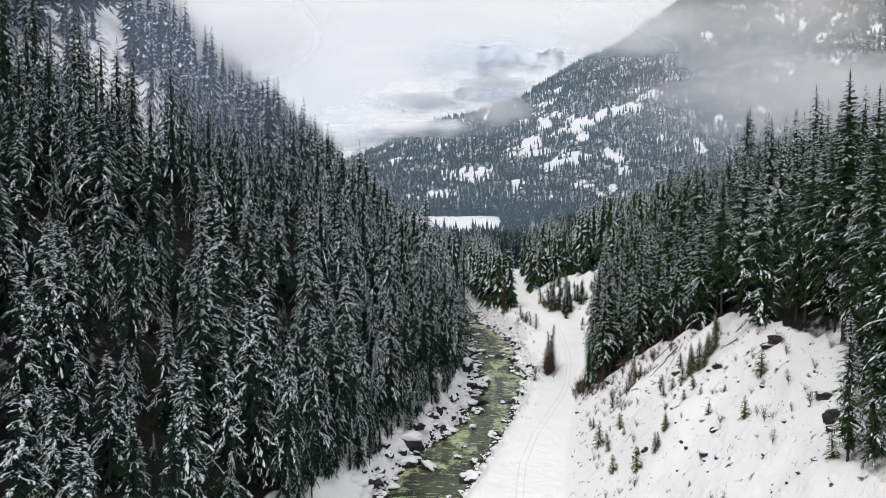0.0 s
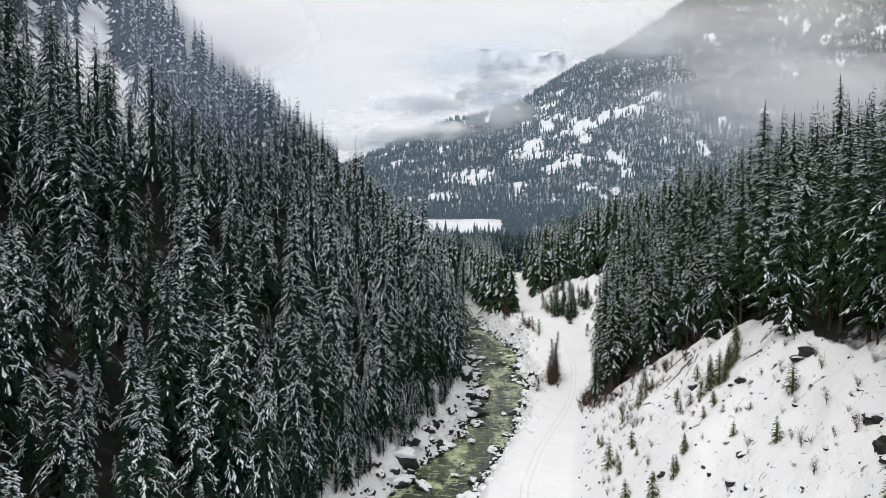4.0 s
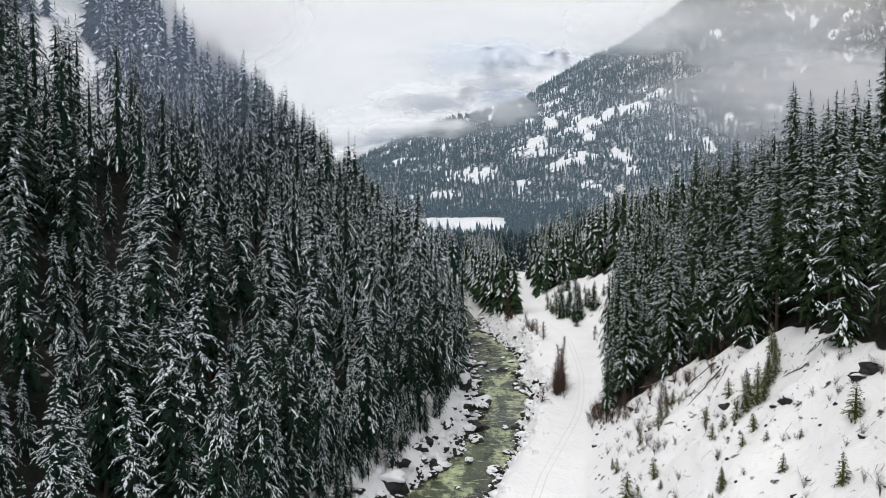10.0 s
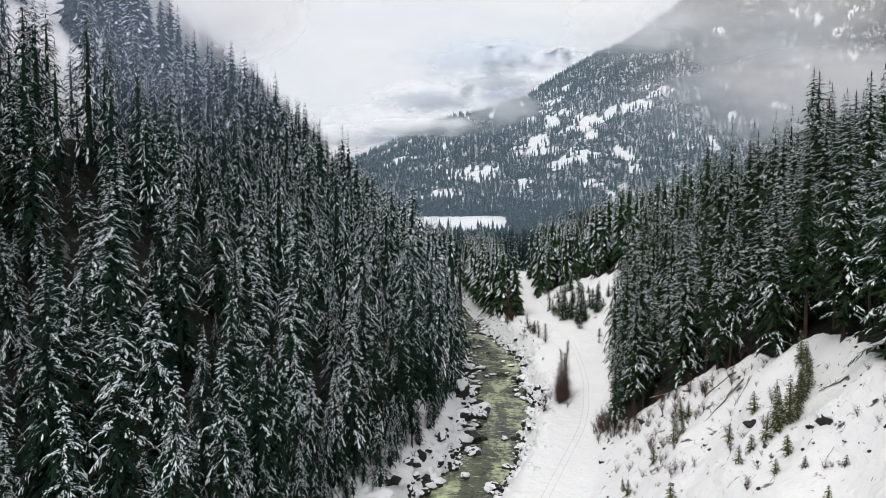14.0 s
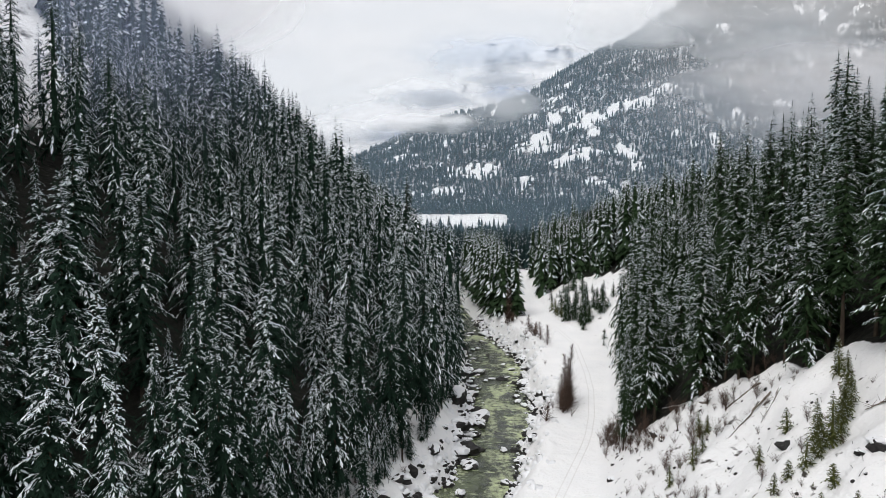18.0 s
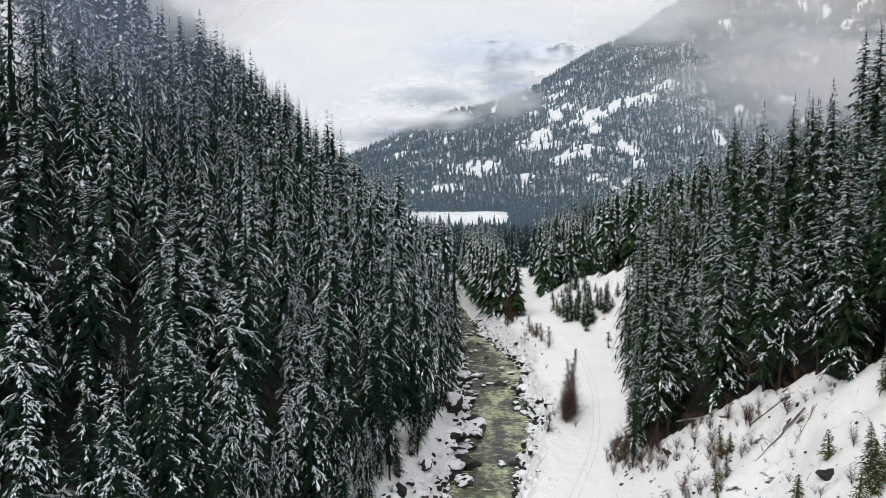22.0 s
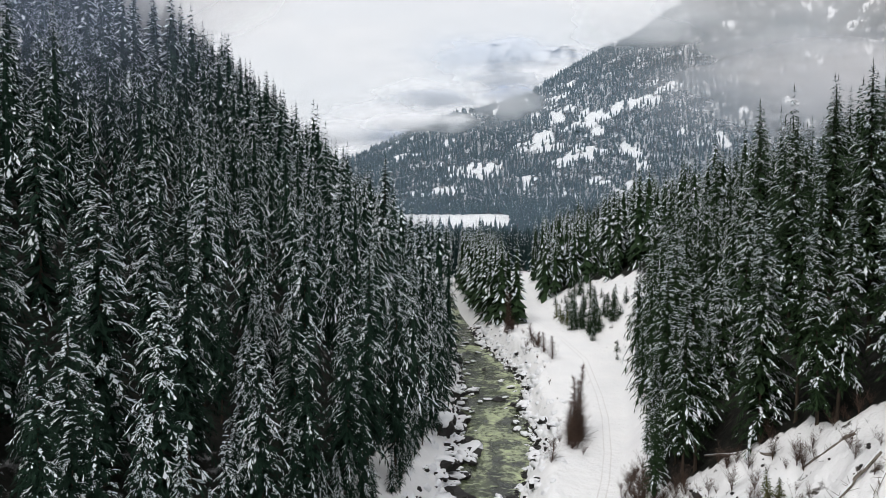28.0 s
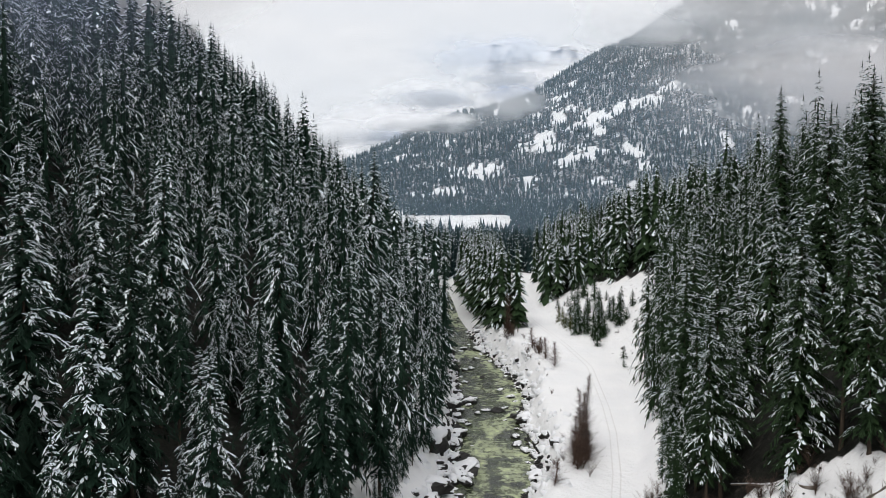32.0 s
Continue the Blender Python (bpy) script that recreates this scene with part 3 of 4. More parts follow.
def joined(name, label, seed, xs, ys, forms, mats, low=0.7, high=1.15):
    """Many firs in one mesh, for woods that stay far off; forms: (needle pile, snow pile) pairs."""
    r = np.random.default_rng(seed)
    zs = land(xs, ys)
    pick = r.integers(0, len(forms), len(xs))
    V, F, M, n = [], [], [], 0
    for i, piles in enumerate(forms):
        sel = pick == i
        k = int(sel.sum())
        if not k:
            continue
        th, sc = r.uniform(0, 6.28, k), r.uniform(low, high, k)
        sc = np.where(r.uniform(0, 1, k) < 0.15, sc * 0.6, sc)
        foot = np.stack([xs[sel], ys[sel], zs[sel] - 0.3], -1)
        for mi, pile in enumerate(piles):
            if not pile.n:
                continue
            v, q = pile.arrays()
            c, s = np.cos(th)[:, None], np.sin(th)[:, None]
            vv = np.stack([v[None, :, 0] * c - v[None, :, 1] * s, v[None, :, 0] * s + v[None, :, 1] * c, v[None, :, 2].repeat(k, 0)], -1) * sc[:, None, None] + foot[:, None]
            V.append(vv.reshape(-1, 3))
            F.append((n + (np.arange(k) * len(v))[:, None, None] + q[None]).reshape(-1, 4))
            M.append(np.full(k * len(q), mi))
            n += k * len(v)
    me = mesh_of(name, np.concatenate(V), [np.concatenate(F)], mats, np.concatenate(M))
    return tagged(new(name, me), label, "forest", kind="stuff")


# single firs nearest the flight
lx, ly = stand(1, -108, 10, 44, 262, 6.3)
order = np.argsort(np.hypot(lx + 4, ly - 92))[:185]
NL = (lx[order], ly[order])
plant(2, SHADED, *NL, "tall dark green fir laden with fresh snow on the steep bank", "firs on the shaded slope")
rx, ry = stand(3, 24, 118, 48, 262, 6.9)
order_r = np.argsort(np.hypot(rx - 22, ry - 108))[:108]
NR = (rx[order_r], ry[order_r])
plant(4, AIRY, *NR, "tall fir with snow-dusted branches above the snowy clearing", "firs above the clearing", 0.75, 1.2)
# smaller firs crowding the river's edge
r = random.Random(8)
wy_ = np.array([104 + 4.1 * k + r.uniform(-1.2, 1.2) for k in range(50)])
wx_ = np.array([float(river_left(y)) - float(bank_gap(y)) + 0.6 - r.uniform(0, 2.5) for y in wy_])
wy_ = np.append(wy_, [97 + 2.4 * k for k in range(24)])
wx_ = np.append(wx_, [float(river_left(97 + 2.4 * k)) - r.uniform(4.5, 9) for k in range(24)])
plant(9, [SHADED[i] for i in (0, 2, 4, 6, 7)], wx_, wy_, "small dense fir hanging over the snowy river bank", "firs at the water's edge", 0.45, 0.75, "small_fir")
ny_ = np.array([99 + 4.6 * k for k in range(10)])
plant(13, SHADED, np.array([float(river_left(y)) - r.uniform(6, 9) for y in ny_]), ny_, "tall dark green fir laden with fresh snow on the steep bank", "firs on the shaded slope", 0.7, 1.0)
# the row along the upper rim of the clearing
ey_ = np.array([58 + 4.4 * k + r.uniform(-1.2, 1.2) for k in range(22)])
ex_ = np.array([float(slope_foot(y) + clearing_edge(y)) + r.uniform(1.0, 4.0) for y in ey_])
plant(10, RIM, ex_, ey_, "tall fir with bare lower trunk above the snowy clearing", "firs above the clearing", 0.75, 1.1)
# low firs closing the foot of the wood along the track
fy_ = np.array([150 + 3.6 * k + r.uniform(-1.2, 1.2) for k in range(27)])
fx_ = np.array([float(slope_foot(y)) + 3.2 + r.uniform(0, 2.6) for y in fy_])
plant(12, [AIRY[i] for i in (0, 2, 4, 6)], fx_, fy_, "small dark fir at the foot of the wood beside the track", "firs at the wood's foot", 0.35, 0.62, "small_fir")
# firs that stand out by their height: foot and top
for k, (x, y, top) in enumerate(((83.1, 141.3, 79.8), (84.3, 175.6, 81.4), (72.6, 201.9, 70.9), (-51.9, 281.5, 91.5), (-7.2, 203.7, 59.5), (-35.8, 107.8, 36.8))):
    kinds = AIRY if x > 0 else SHADED
    height = (top - float(land(x, y)) + 0.3) / kinds[k % 3][0]
    plant(30 + k, [kinds[k % 3]], np.array([x]), np.array([y]), "very tall fir with snowy boughs towering over its neighbours", "firs above the clearing" if x > 0 else "firs on the shaded slope", height, height + 1e-6)
qy_ = np.array([55 + 1.9 * k for k in range(14)])
plant(14, AIRY, np.array([float(slope_foot(y) + clearing_edge(y)) + r.uniform(0.5, 7.0) for y in qy_]), qy_, "fir with snowy low boughs at the side of the clearing", "firs above the clearing", 0.45, 0.8)
taken = set(zip(np.round(np.concatenate([NL[0], NR[0]]), 3), np.round(np.concatenate([NL[1], NR[1]]), 3)))


def others(xs, ys):
    k = np.array([(a, b) not in taken for a, b in zip(np.round(xs, 3), np.round(ys, 3))])
    return xs[k], ys[k]


MIDS = [fir(rng, H, R * 1.28, int(H / 1.8), 6, 0, sn * 1.25, bare, dr * 1.1) for H, R, sn, bare, dr in ((30, 4.4, 0.75, 0.08, 0.5), (27, 4.1, 0.9, 0.06, 0.6), (33, 4.3, 0.5, 0.1, 0.55))]
FARS = [fir(rng, H, R, 11, 5, 0, sn, 0.05, dr) for H, R, sn, dr in ((27, 4.6, 0.22, 0.5), (24, 4.2, 0.3, 0.55), (29, 4.4, 0.18, 0.5))]


def tiny_fir(rng, height, radius):
    """A tiered cone with a few snowy boughs, for the far mountain."""
    green, white = Pile(), Pile()
    f = np.array([0.0, 0.06, 0.42, 0.46, 1.0])
    green.tube(np.stack([0 * f, 0 * f, f * height], -1), radius * np.array([0.15, 1.0, 0.42, 0.70, 0.02]), 4)
    for k in range(2):
        a, h = rng.uniform(0, 6.28), rng.uniform(0.2, 0.8)
        o = np.array([[math.cos(a), math.sin(a), 0]])
        r0 = radius * (1.05 - h)
        white.quads(blade(o * r0 * 0.45 + [[0, 0, height * h + 1.6]], o * r0 * 1.2 + [[0, 0, height * h - 0.6]], np.array([[-math.sin(a), math.cos(a), 0]]), [0.55], [-0.1]))
    return green, white


TINY = [tiny_fir(rng, H, R) for H, R in ((24, 4.6), (20, 4.4), (22, 3.8))]
NEXT, NEXT_AIRY = [[fir(rng, H, R * 1.32, int(H / 1.3), 6, 4, sn * load, bare, dr * 1.1) for H, R, sn, bare, dr in ((30, 4.3, 0.70, 0.1, 0.5), (27, 4.0, 0.88, 0.08, 0.6), (32, 4.2, 0.45, 0.14, 0.52), (24, 3.8, 0.9, 0.06, 0.6))] for load in (1.1, 1.0)]
ax, ay = others(lx, ly)
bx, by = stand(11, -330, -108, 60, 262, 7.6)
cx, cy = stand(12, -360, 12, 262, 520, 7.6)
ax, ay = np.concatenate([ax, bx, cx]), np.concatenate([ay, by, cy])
near = np.hypot(ax, ay - 60) < 178
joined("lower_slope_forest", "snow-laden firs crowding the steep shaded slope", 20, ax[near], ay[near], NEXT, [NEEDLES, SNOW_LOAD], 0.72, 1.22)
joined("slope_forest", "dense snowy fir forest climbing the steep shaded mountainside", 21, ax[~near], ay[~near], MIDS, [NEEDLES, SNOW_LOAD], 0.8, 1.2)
ax, ay = others(rx, ry)
joined("upper_bank_forest", "snow-dusted firs crowding the bank above the track", 25, ax, ay, NEXT_AIRY, [NEEDLES_LIT, SNOW_LOAD], 0.85, 1.2)
bx, by = stand(13, 118, 190, 100, 262, 7.0)
cx, cy = stand(14, 14, 170, 262, 430, 6.4)
dx, dy = stand(17, 12, 42, 285, 420, 4.6)
joined("riverside_forest", "dark firs between the river and the track", 27, dx, dy, MIDS, [NEEDLES_LIT, SNOW_LOAD], 0.7, 1.05)
joined("bank_forest", "dense snow-dusted fir forest above the track", 22, np.concatenate([bx, cx]), np.concatenate([by, cy]), MIDS, [NEEDLES_LIT, SNOW_LOAD], 0.75, 1.15)
ax, ay = stand(15, -420, 420, 420, 1085, 8.0)
keep = (ax > -0.22 * ay) & (ax < 0.42 * ay)
ax, ay = ax[keep], ay[keep]
front = ay < 640
joined("valley_forest", "dark fir forest filling the valley floor", 23, ax[front], ay[front], FARS, [NEEDLES_HAZED, SNOW_LOAD], 0.7, 1.1)
joined("distant_forest", "dark firs before the open field at the mountain's foot", 26, ax[~front], ay[~front], TINY, [NEEDLES_HAZED, SNOW_LOAD], 0.7, 1.1)
ax, ay = stand(16, -420, 1250, 1085, 1800, 9.2)
keep = (ax > -0.3 * ay) & (ax < 0.72 * ay)
ax, ay = ax[keep], ay[keep]
joined("mountain_forest", "distant firs between snowy glades on the far mountain", 24, ax, ay, TINY, [NEEDLES_HAZED, SNOW_LOAD], 0.45, 0.85)

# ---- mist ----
def mist(x, y, z, wide, high, density, tint=(0.765, 0.765, 0.775), turn=0.0, label="bank of thin tinted mist hanging on the slope", mat=MIST):
    """A gently bowed oval sheet of cloud, or of tint standing in for haze."""
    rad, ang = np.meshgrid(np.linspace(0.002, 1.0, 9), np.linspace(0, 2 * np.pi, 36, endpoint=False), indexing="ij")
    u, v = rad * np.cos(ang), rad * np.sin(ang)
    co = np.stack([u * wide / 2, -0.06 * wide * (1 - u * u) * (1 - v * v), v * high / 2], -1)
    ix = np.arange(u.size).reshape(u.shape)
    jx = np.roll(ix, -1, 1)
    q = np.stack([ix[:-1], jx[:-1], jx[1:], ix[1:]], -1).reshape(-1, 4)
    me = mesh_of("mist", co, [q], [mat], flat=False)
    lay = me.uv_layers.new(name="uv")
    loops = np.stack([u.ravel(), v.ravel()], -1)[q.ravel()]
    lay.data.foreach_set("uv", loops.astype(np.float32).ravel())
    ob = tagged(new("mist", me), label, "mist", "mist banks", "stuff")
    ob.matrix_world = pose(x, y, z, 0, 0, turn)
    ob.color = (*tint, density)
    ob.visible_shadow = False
    return ob


WARM = (0.62, 0.59, 0.585)
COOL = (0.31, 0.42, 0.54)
r = random.Random(5)
# cloud along the right-hand mountain
mist(520, 930, 220, 860, 270, 0.74, WARM)
mist(540, 1100, 365, 900, 400, 0.55, (0.68, 0.665, 0.66))
mist(400, 1450, 470, 560, 270, 0.7, (0.75, 0.745, 0.745))
# cloud caught on the ridge of the shaded slope, set along one sight line from the eye
for y, d in ((280, 0.55), (390, 0.85)):
    mist(-0.36 * y, y, 50 + 0.285 * y, 0.56 * y, 0.29 * y, d)
mist(-235, 490, 235, 480, 240, 0.95)
# added sheet; its tint paints the slope's blue shade as well as thin haze
mist(-82, 190, 95, 190, 130, 0.17, (0.46, 0.55, 0.78), label="thin blue-tinted haze sheet added for the slope's blue shade")
# the cloud sea behind the far ridge
mist(-60, 2540, 415, 1700, 560, 1.0)
mist(330, 2600, 585, 1200, 330, 1.0)
# added sheet; its tint paints the distance blue over the range
mist(300, 3600, 930, 1900, 460, 0.5, (0.44, 0.51, 0.64), label="blue-tinted sheet standing in for haze before the far snowy range")
mist(-60, 1390, 250, 520, 80, 0.85, mat=WISP)
mist(-235, 1540, 250, 420, 120, 0.8)
mist(110, 1330, 280, 300, 150, 0.5, mat=WISP)
# grey wisps; the two dark blue sheets are tinted to paint the side valley's shade
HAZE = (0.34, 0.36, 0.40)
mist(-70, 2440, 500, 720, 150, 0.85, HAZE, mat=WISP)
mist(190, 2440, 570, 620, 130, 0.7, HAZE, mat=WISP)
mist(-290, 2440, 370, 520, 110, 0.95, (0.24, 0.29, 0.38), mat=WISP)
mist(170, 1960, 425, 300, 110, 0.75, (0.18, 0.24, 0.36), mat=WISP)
# two added sheets whose cool tint paints the haze of distance
mist(150, 985, 150, 3000, 800, 0.25, COOL, label="faint blue-tinted sheet standing in for haze before the far mountain")
mist(60, 620, 40, 1300, 160, 0.05, COOL, label="faint tinted sheet standing in for haze over the valley forest")
# ---- boulders along the river ----
def lump(rng, sub, rough, flat=1.0, seed=0):
    bm = bmesh.new()
    bmesh.ops.create_icosphere(bm, subdivisions=sub, radius=1.0)
    for v in bm.verts:
        d = v.co.normalized()
        k = 1 + rough * noise.noise(d * 1.4 + Vector((seed * 7.1, seed * 3.3, 0))) + 0.4 * rough * noise.noise(d * 3.3 + Vector((seed, 0, 5)))
        v.co = Vector((d.x * k, d.y * k * 0.85, d.z * k * flat))
    return bm


def bm_mesh(bm, name, mat, flat=True):
    me = bpy.data.meshes.new(name)
    bm.to_mesh(me)
    bm.free()
    me.materials.append(mat)
    me.polygons.foreach_set("use_smooth", [not flat] * len(me.polygons))
    return me


STONES = []
for i in range(7):
    rock = bm_mesh(lump(rng, 2, 0.75, 0.75, i), "stone", ROCK)
    cap = lump(rng, 3, 0.7, 0.38, i + 20)
    for v in cap.verts:
        v.co.z = max(v.co.z, -0.18) + 0.46
        v.co.x, v.co.y = v.co.x * 0.9, v.co.y * 0.9
    STONES.append((rock, bm_mesh(cap, "snow_cap", SNOW_CAP, False)))


def boulders(seed, places, label, group, capped=0.85):
    """places: rows of x, y, z, size."""
    r = random.Random(seed)
    made = {}
    for x, y, z, s in places:
        i, c = r.randrange(len(STONES)), r.random() < capped
        m = Matrix.LocRotScale((x, y, z), Euler((r.gauss(0, 0.12), r.gauss(0, 0.12), r.uniform(0, 6.28))), (s * r.uniform(0.8, 1.3), s * r.uniform(0.8, 1.3), s * r.uniform(0.7, 1.1)))
        if (i, c) in made:
            copy_thing(made[i, c], m)
            continue
        t = thing("boulder", label if c else "bare wet dark boulder showing through the snow", "rock", group)
        part("stone", STONES[i][0], t)
        if c:
            part("snow_cap", STONES[i][1], t, "rounded cap of fresh snow")
        t.matrix_world = m
        made[i, c] = t


r = random.Random(41)
spots = []
for k in range(90):
    y = r.uniform(112, 305)
    x = float(river_left(y)) + r.gauss(-0.8, 1.5)
    s = r.choice((0.6, 0.8, 1.1, 1.5, 1.9)) * (1.0 if y < 240 else 0.7)
    spots.append((x, y, max(float(land(x, y)), float(river_level(y)) - 0.3) + 0.15 * s, s))
for k in range(45):
    y = r.uniform(114, 185)
    x = float(river_left(y)) - r.uniform(0, 4.5)
    s = r.choice((0.5, 0.7, 0.9, 1.2, 1.5))
    spots.append((x, y, max(float(land(x, y)), float(river_level(y)) - 0.3) + 0.12 * s, s))
for k in range(105):
    y = r.uniform(112, 315)
    x = float(river_right(y)) + r.gauss(0.9, 1.4)
    s = r.choice((0.4, 0.5, 0.7, 1.0, 1.4))
    spots.append((x, y, max(float(land(x, y)), float(river_level(y)) - 0.3) + 0.15 * s, s))
for y, t, s in ((128, 0.30, 1.5), (133, 0.62, 0.8), (139, 0.55, 0.6), (151, 0.35, 1.2), (163, 0.2, 1.3), (171, 0.75, 0.8), (186, 0.15, 1.6), (203, 0.82, 0.9), (222, 0.3, 0.9), (224, 0.45, 1.3), (224, 0.62, 1.2),
                (226, 0.75, 0.8), (232, 0.2, 0.8), (241, 0.7, 0.9), (253, 0.45, 1.0), (262, 0.3, 0.8), (275, 0.6, 1.0), (288, 0.4, 0.9)):
    x = float(river_left(y) + (river_right(y) - river_left(y)) * t)
    spots.append((x, y, float(river_level(y)) - 0.1 * s, s))
# the tumbled snowy rocks where the left bank juts out
for k in range(20):
    y = r.gauss(193, 7)
    x = float(river_left(y)) + r.uniform(-3.5, 3.0)
    s = r.uniform(0.6, 1.6)
    spots.append((x, y, max(float(land(x, y)), float(river_level(y)) - 0.3) + 0.1 * s, s))
boulders(42, spots[:240], "dark river boulder under a rounded cap of snow", "boulders along the river")
boulders(43, spots[240:], "dark boulder under a cap of snow beside rushing water", "boulders in the river bed", 0.95)

# small wet stones along both waterlines
def rubble(seed, count, reach, low, high, name, label, mat):
    g = np.random.default_rng(seed)
    me = STONES[0][0]
    v = np.array([x.co[:] for x in me.vertices])
    f = np.array([x.vertices[:] for x in me.polygons])
    y = g.uniform(112, 318, count)
    left = g.uniform(0, 1, count) < 0.45
    x = np.where(left, river_left(y) - np.abs(g.normal(0.0, reach, count)), river_right(y) + np.abs(g.normal(0.0, reach, count)) - 0.2)
    s = g.uniform(low, high, count)
    z = np.maximum(land(x, y), river_level(y) - 0.2) + (0.1 if mat is ROCK else -0.42) * s
    th = g.uniform(0, 6.28, count)
    c, sn = np.cos(th)[:, None], np.sin(th)[:, None]
    w = np.stack([v[None, :, 0] * c - v[None, :, 1] * sn, v[None, :, 0] * sn + v[None, :, 1] * c, v[None, :, 2].repeat(count, 0)], -1) * s[:, None, None] + np.stack([x, y, z], -1)[:, None]
    me = mesh_of(name, w.reshape(-1, 3), [(np.arange(count)[:, None, None] * len(v) + f[None]).reshape(-1, 3)], [mat], flat=mat is ROCK)
    tagged(new(name, me), label, "stones", kind="stuff")


rubble(49, 850, 1.1, 0.18, 0.62, "river_stones", "small dark wet stones along the water's edge", ROCK)
rubble(50, 640, 3.2, 0.5, 1.3, "snowed_in_stones", "stones of the river bank buried under lumpy snow", SNOW_CAP)

# ---- the snowy clearing on the slope: crags, young firs, bare brush, fallen trunks ----
spots = []
while len(spots) < 40:
    y = r.uniform(56, 150)
    u = r.uniform(2, 36)
    x = float(slope_foot(y)) + u
    if openness(x, y) < 0.5:
        s = r.choice((0.3, 0.35, 0.45, 0.6, 0.8)) * r.uniform(0.8, 1.2)
        spots.append((x, y, float(land(x, y)) - 0.1 * s, s))
for x, y, s in ((44.6, 101.3, 1.2), (43.4, 101.9, 0.8), (49.0, 94.9, 1.3), (42.0, 99.1, 0.5), (44.6, 95.4, 0.5), (46.3, 94.5, 0.5), (44.4, 87.0, 0.6), (41.4, 78.7, 1.1), (34.3, 81.0, 1.3), (34.7, 82.4, 1.0), (35.2, 79.6, 0.9),
                (35.6, 87.3, 0.8), (40.5, 74.0, 0.5), (42.4, 74.1, 0.5), (43.0, 73.2, 0.8), (44.8, 73.1, 1.4), (43.3, 69.2, 1.2), (47.1, 78.7, 0.9), (38.1, 116.7, 0.6), (33.9, 89.8, 0.5), (30.6, 93.8, 0.5), (33.9, 86.8, 0.4), (43.8, 96.9, 0.4), (47.1, 74.4, 0.8)):
    spots.append((x, y, float(land(x, y)) - 0.15 * s, s))
boulders(44, spots, "dark rock half buried in the snowy slope", "rocks on the clearing", 0.75)

def debris(seed, count):
    """Small stones and broken twigs showing through the snow of the clearing."""
    g = np.random.default_rng(seed)
    p = Pile()
    for k in range(count):
        y = g.uniform(62, 150)
        x = float(slope_foot(y)) + g.uniform(1.5, float(clearing_edge(y)) + 2)
        z = float(land(x, y))
        if g.uniform() < 0.72:
            a, ln = g.uniform(0, 6.28), g.uniform(0.15, 0.6)
            e = np.array([x + ln * math.cos(a), y + ln * math.sin(a), 0])
            e[2] = float(land(e[0], e[1])) + g.uniform(0.05, 0.5)
            p.tube(np.array([[x, y, z], (np.array([x, y, z]) + e) / 2 + [0, 0, 0.08], e]), np.array([0.03, 0.02, 0.01]), 3)
        else:
            s = g.uniform(0.08, 0.22)
            p.tube(np.array([[x, y, z - 0.1], [x, y, z + 0.1 * s], [x + 0.2 * s, y, z + 0.7 * s], [x, y, z + s]]), s * np.array([1, 1.1, 0.8, 0.1]) * g.uniform(0.8, 1.3), 5)
    tagged(new("debris", p.mesh("debris", ROCK)), "small dark stones and twigs poking through the snow", "debris", kind="stuff")


debris(51, 430)

SAPLINGS, SAPLINGS_DARK = [], []
for H, R, sn in ((3.2, 1.0, 0.12), (2.2, 0.8, 0.2), (4.6, 1.35, 0.1), (5.8, 1.5, 0.2)):
    g, w = fir(rng, H, R, int(H * 4), 6, 4, sn, 0.03, 0.25)
    SAPLINGS.append((trunk_pile(H, 0.016 * H, 5).mesh("trunk", BARK, False), g.mesh("crown", NEEDLES_YOUNG), w.mesh("snow_load", SNOW_LOAD) if w.n else None))
    SAPLINGS_DARK.append((SAPLINGS[-1][0], g.mesh("crown", NEEDLES_LIT), SAPLINGS[-1][2]))


def saplings(seed, places, label, group, kinds):
    r = random.Random(seed)
    made = {}
    for x, y, s in places:
        i = r.randrange(len(kinds))
        m = Matrix.LocRotScale((x, y, float(land(x, y)) - 0.08), Euler((r.gauss(0, 0.05), r.gauss(0, 0.05), r.uniform(0, 6.28))), (s, s, s * r.uniform(0.85, 1.15)))
        if i in made:
            copy_thing(made[i], m)
            continue
        t = thing("young_fir", label, "tree", group)
        part("trunk", kinds[i][0], t)
        part("crown", kinds[i][1], t)
        if kinds[i][2]:
            part("snow_load", kinds[i][2], t)["kind"] = "stuff"
        t.matrix_world = m
        made[i] = t


YOUNG = "young yellow-green fir standing in the snow of the clearing"
# foot and height of those that stand apart
spots = [(43.7, 115.3, 3.4), (39.4, 112.9, 2.6), (36.8, 104.5, 2.2), (38.8, 105.7, 2.5), (38.2, 99.2, 2.2), (40.4, 101.0, 2.8), (38.5, 90.7, 2.2), (40.1, 83.0, 3.0), (45.9, 90.4, 4.2), (42.6, 94.7, 1.7), (31.0, 109.2, 3.2),
         (26.9, 108.1, 4.2), (27.5, 103.8, 2.2), (27.9, 105.6, 2.4), (29.1, 120.9, 2.4), (33.6, 124.0, 2.6), (28.3, 90.9, 3.6), (26.4, 96.6, 3.4), (39.3, 62.8, 3.2), (30.2, 104.1, 1.6), (39.8, 96.8, 1.6), (40.1, 105.1, 3.0), (36.2, 123.2, 2.8)]
saplings(45, [(x, y, h / 3.2) for x, y, h in spots], YOUNG, "young firs on the clearing", SAPLINGS[:1])
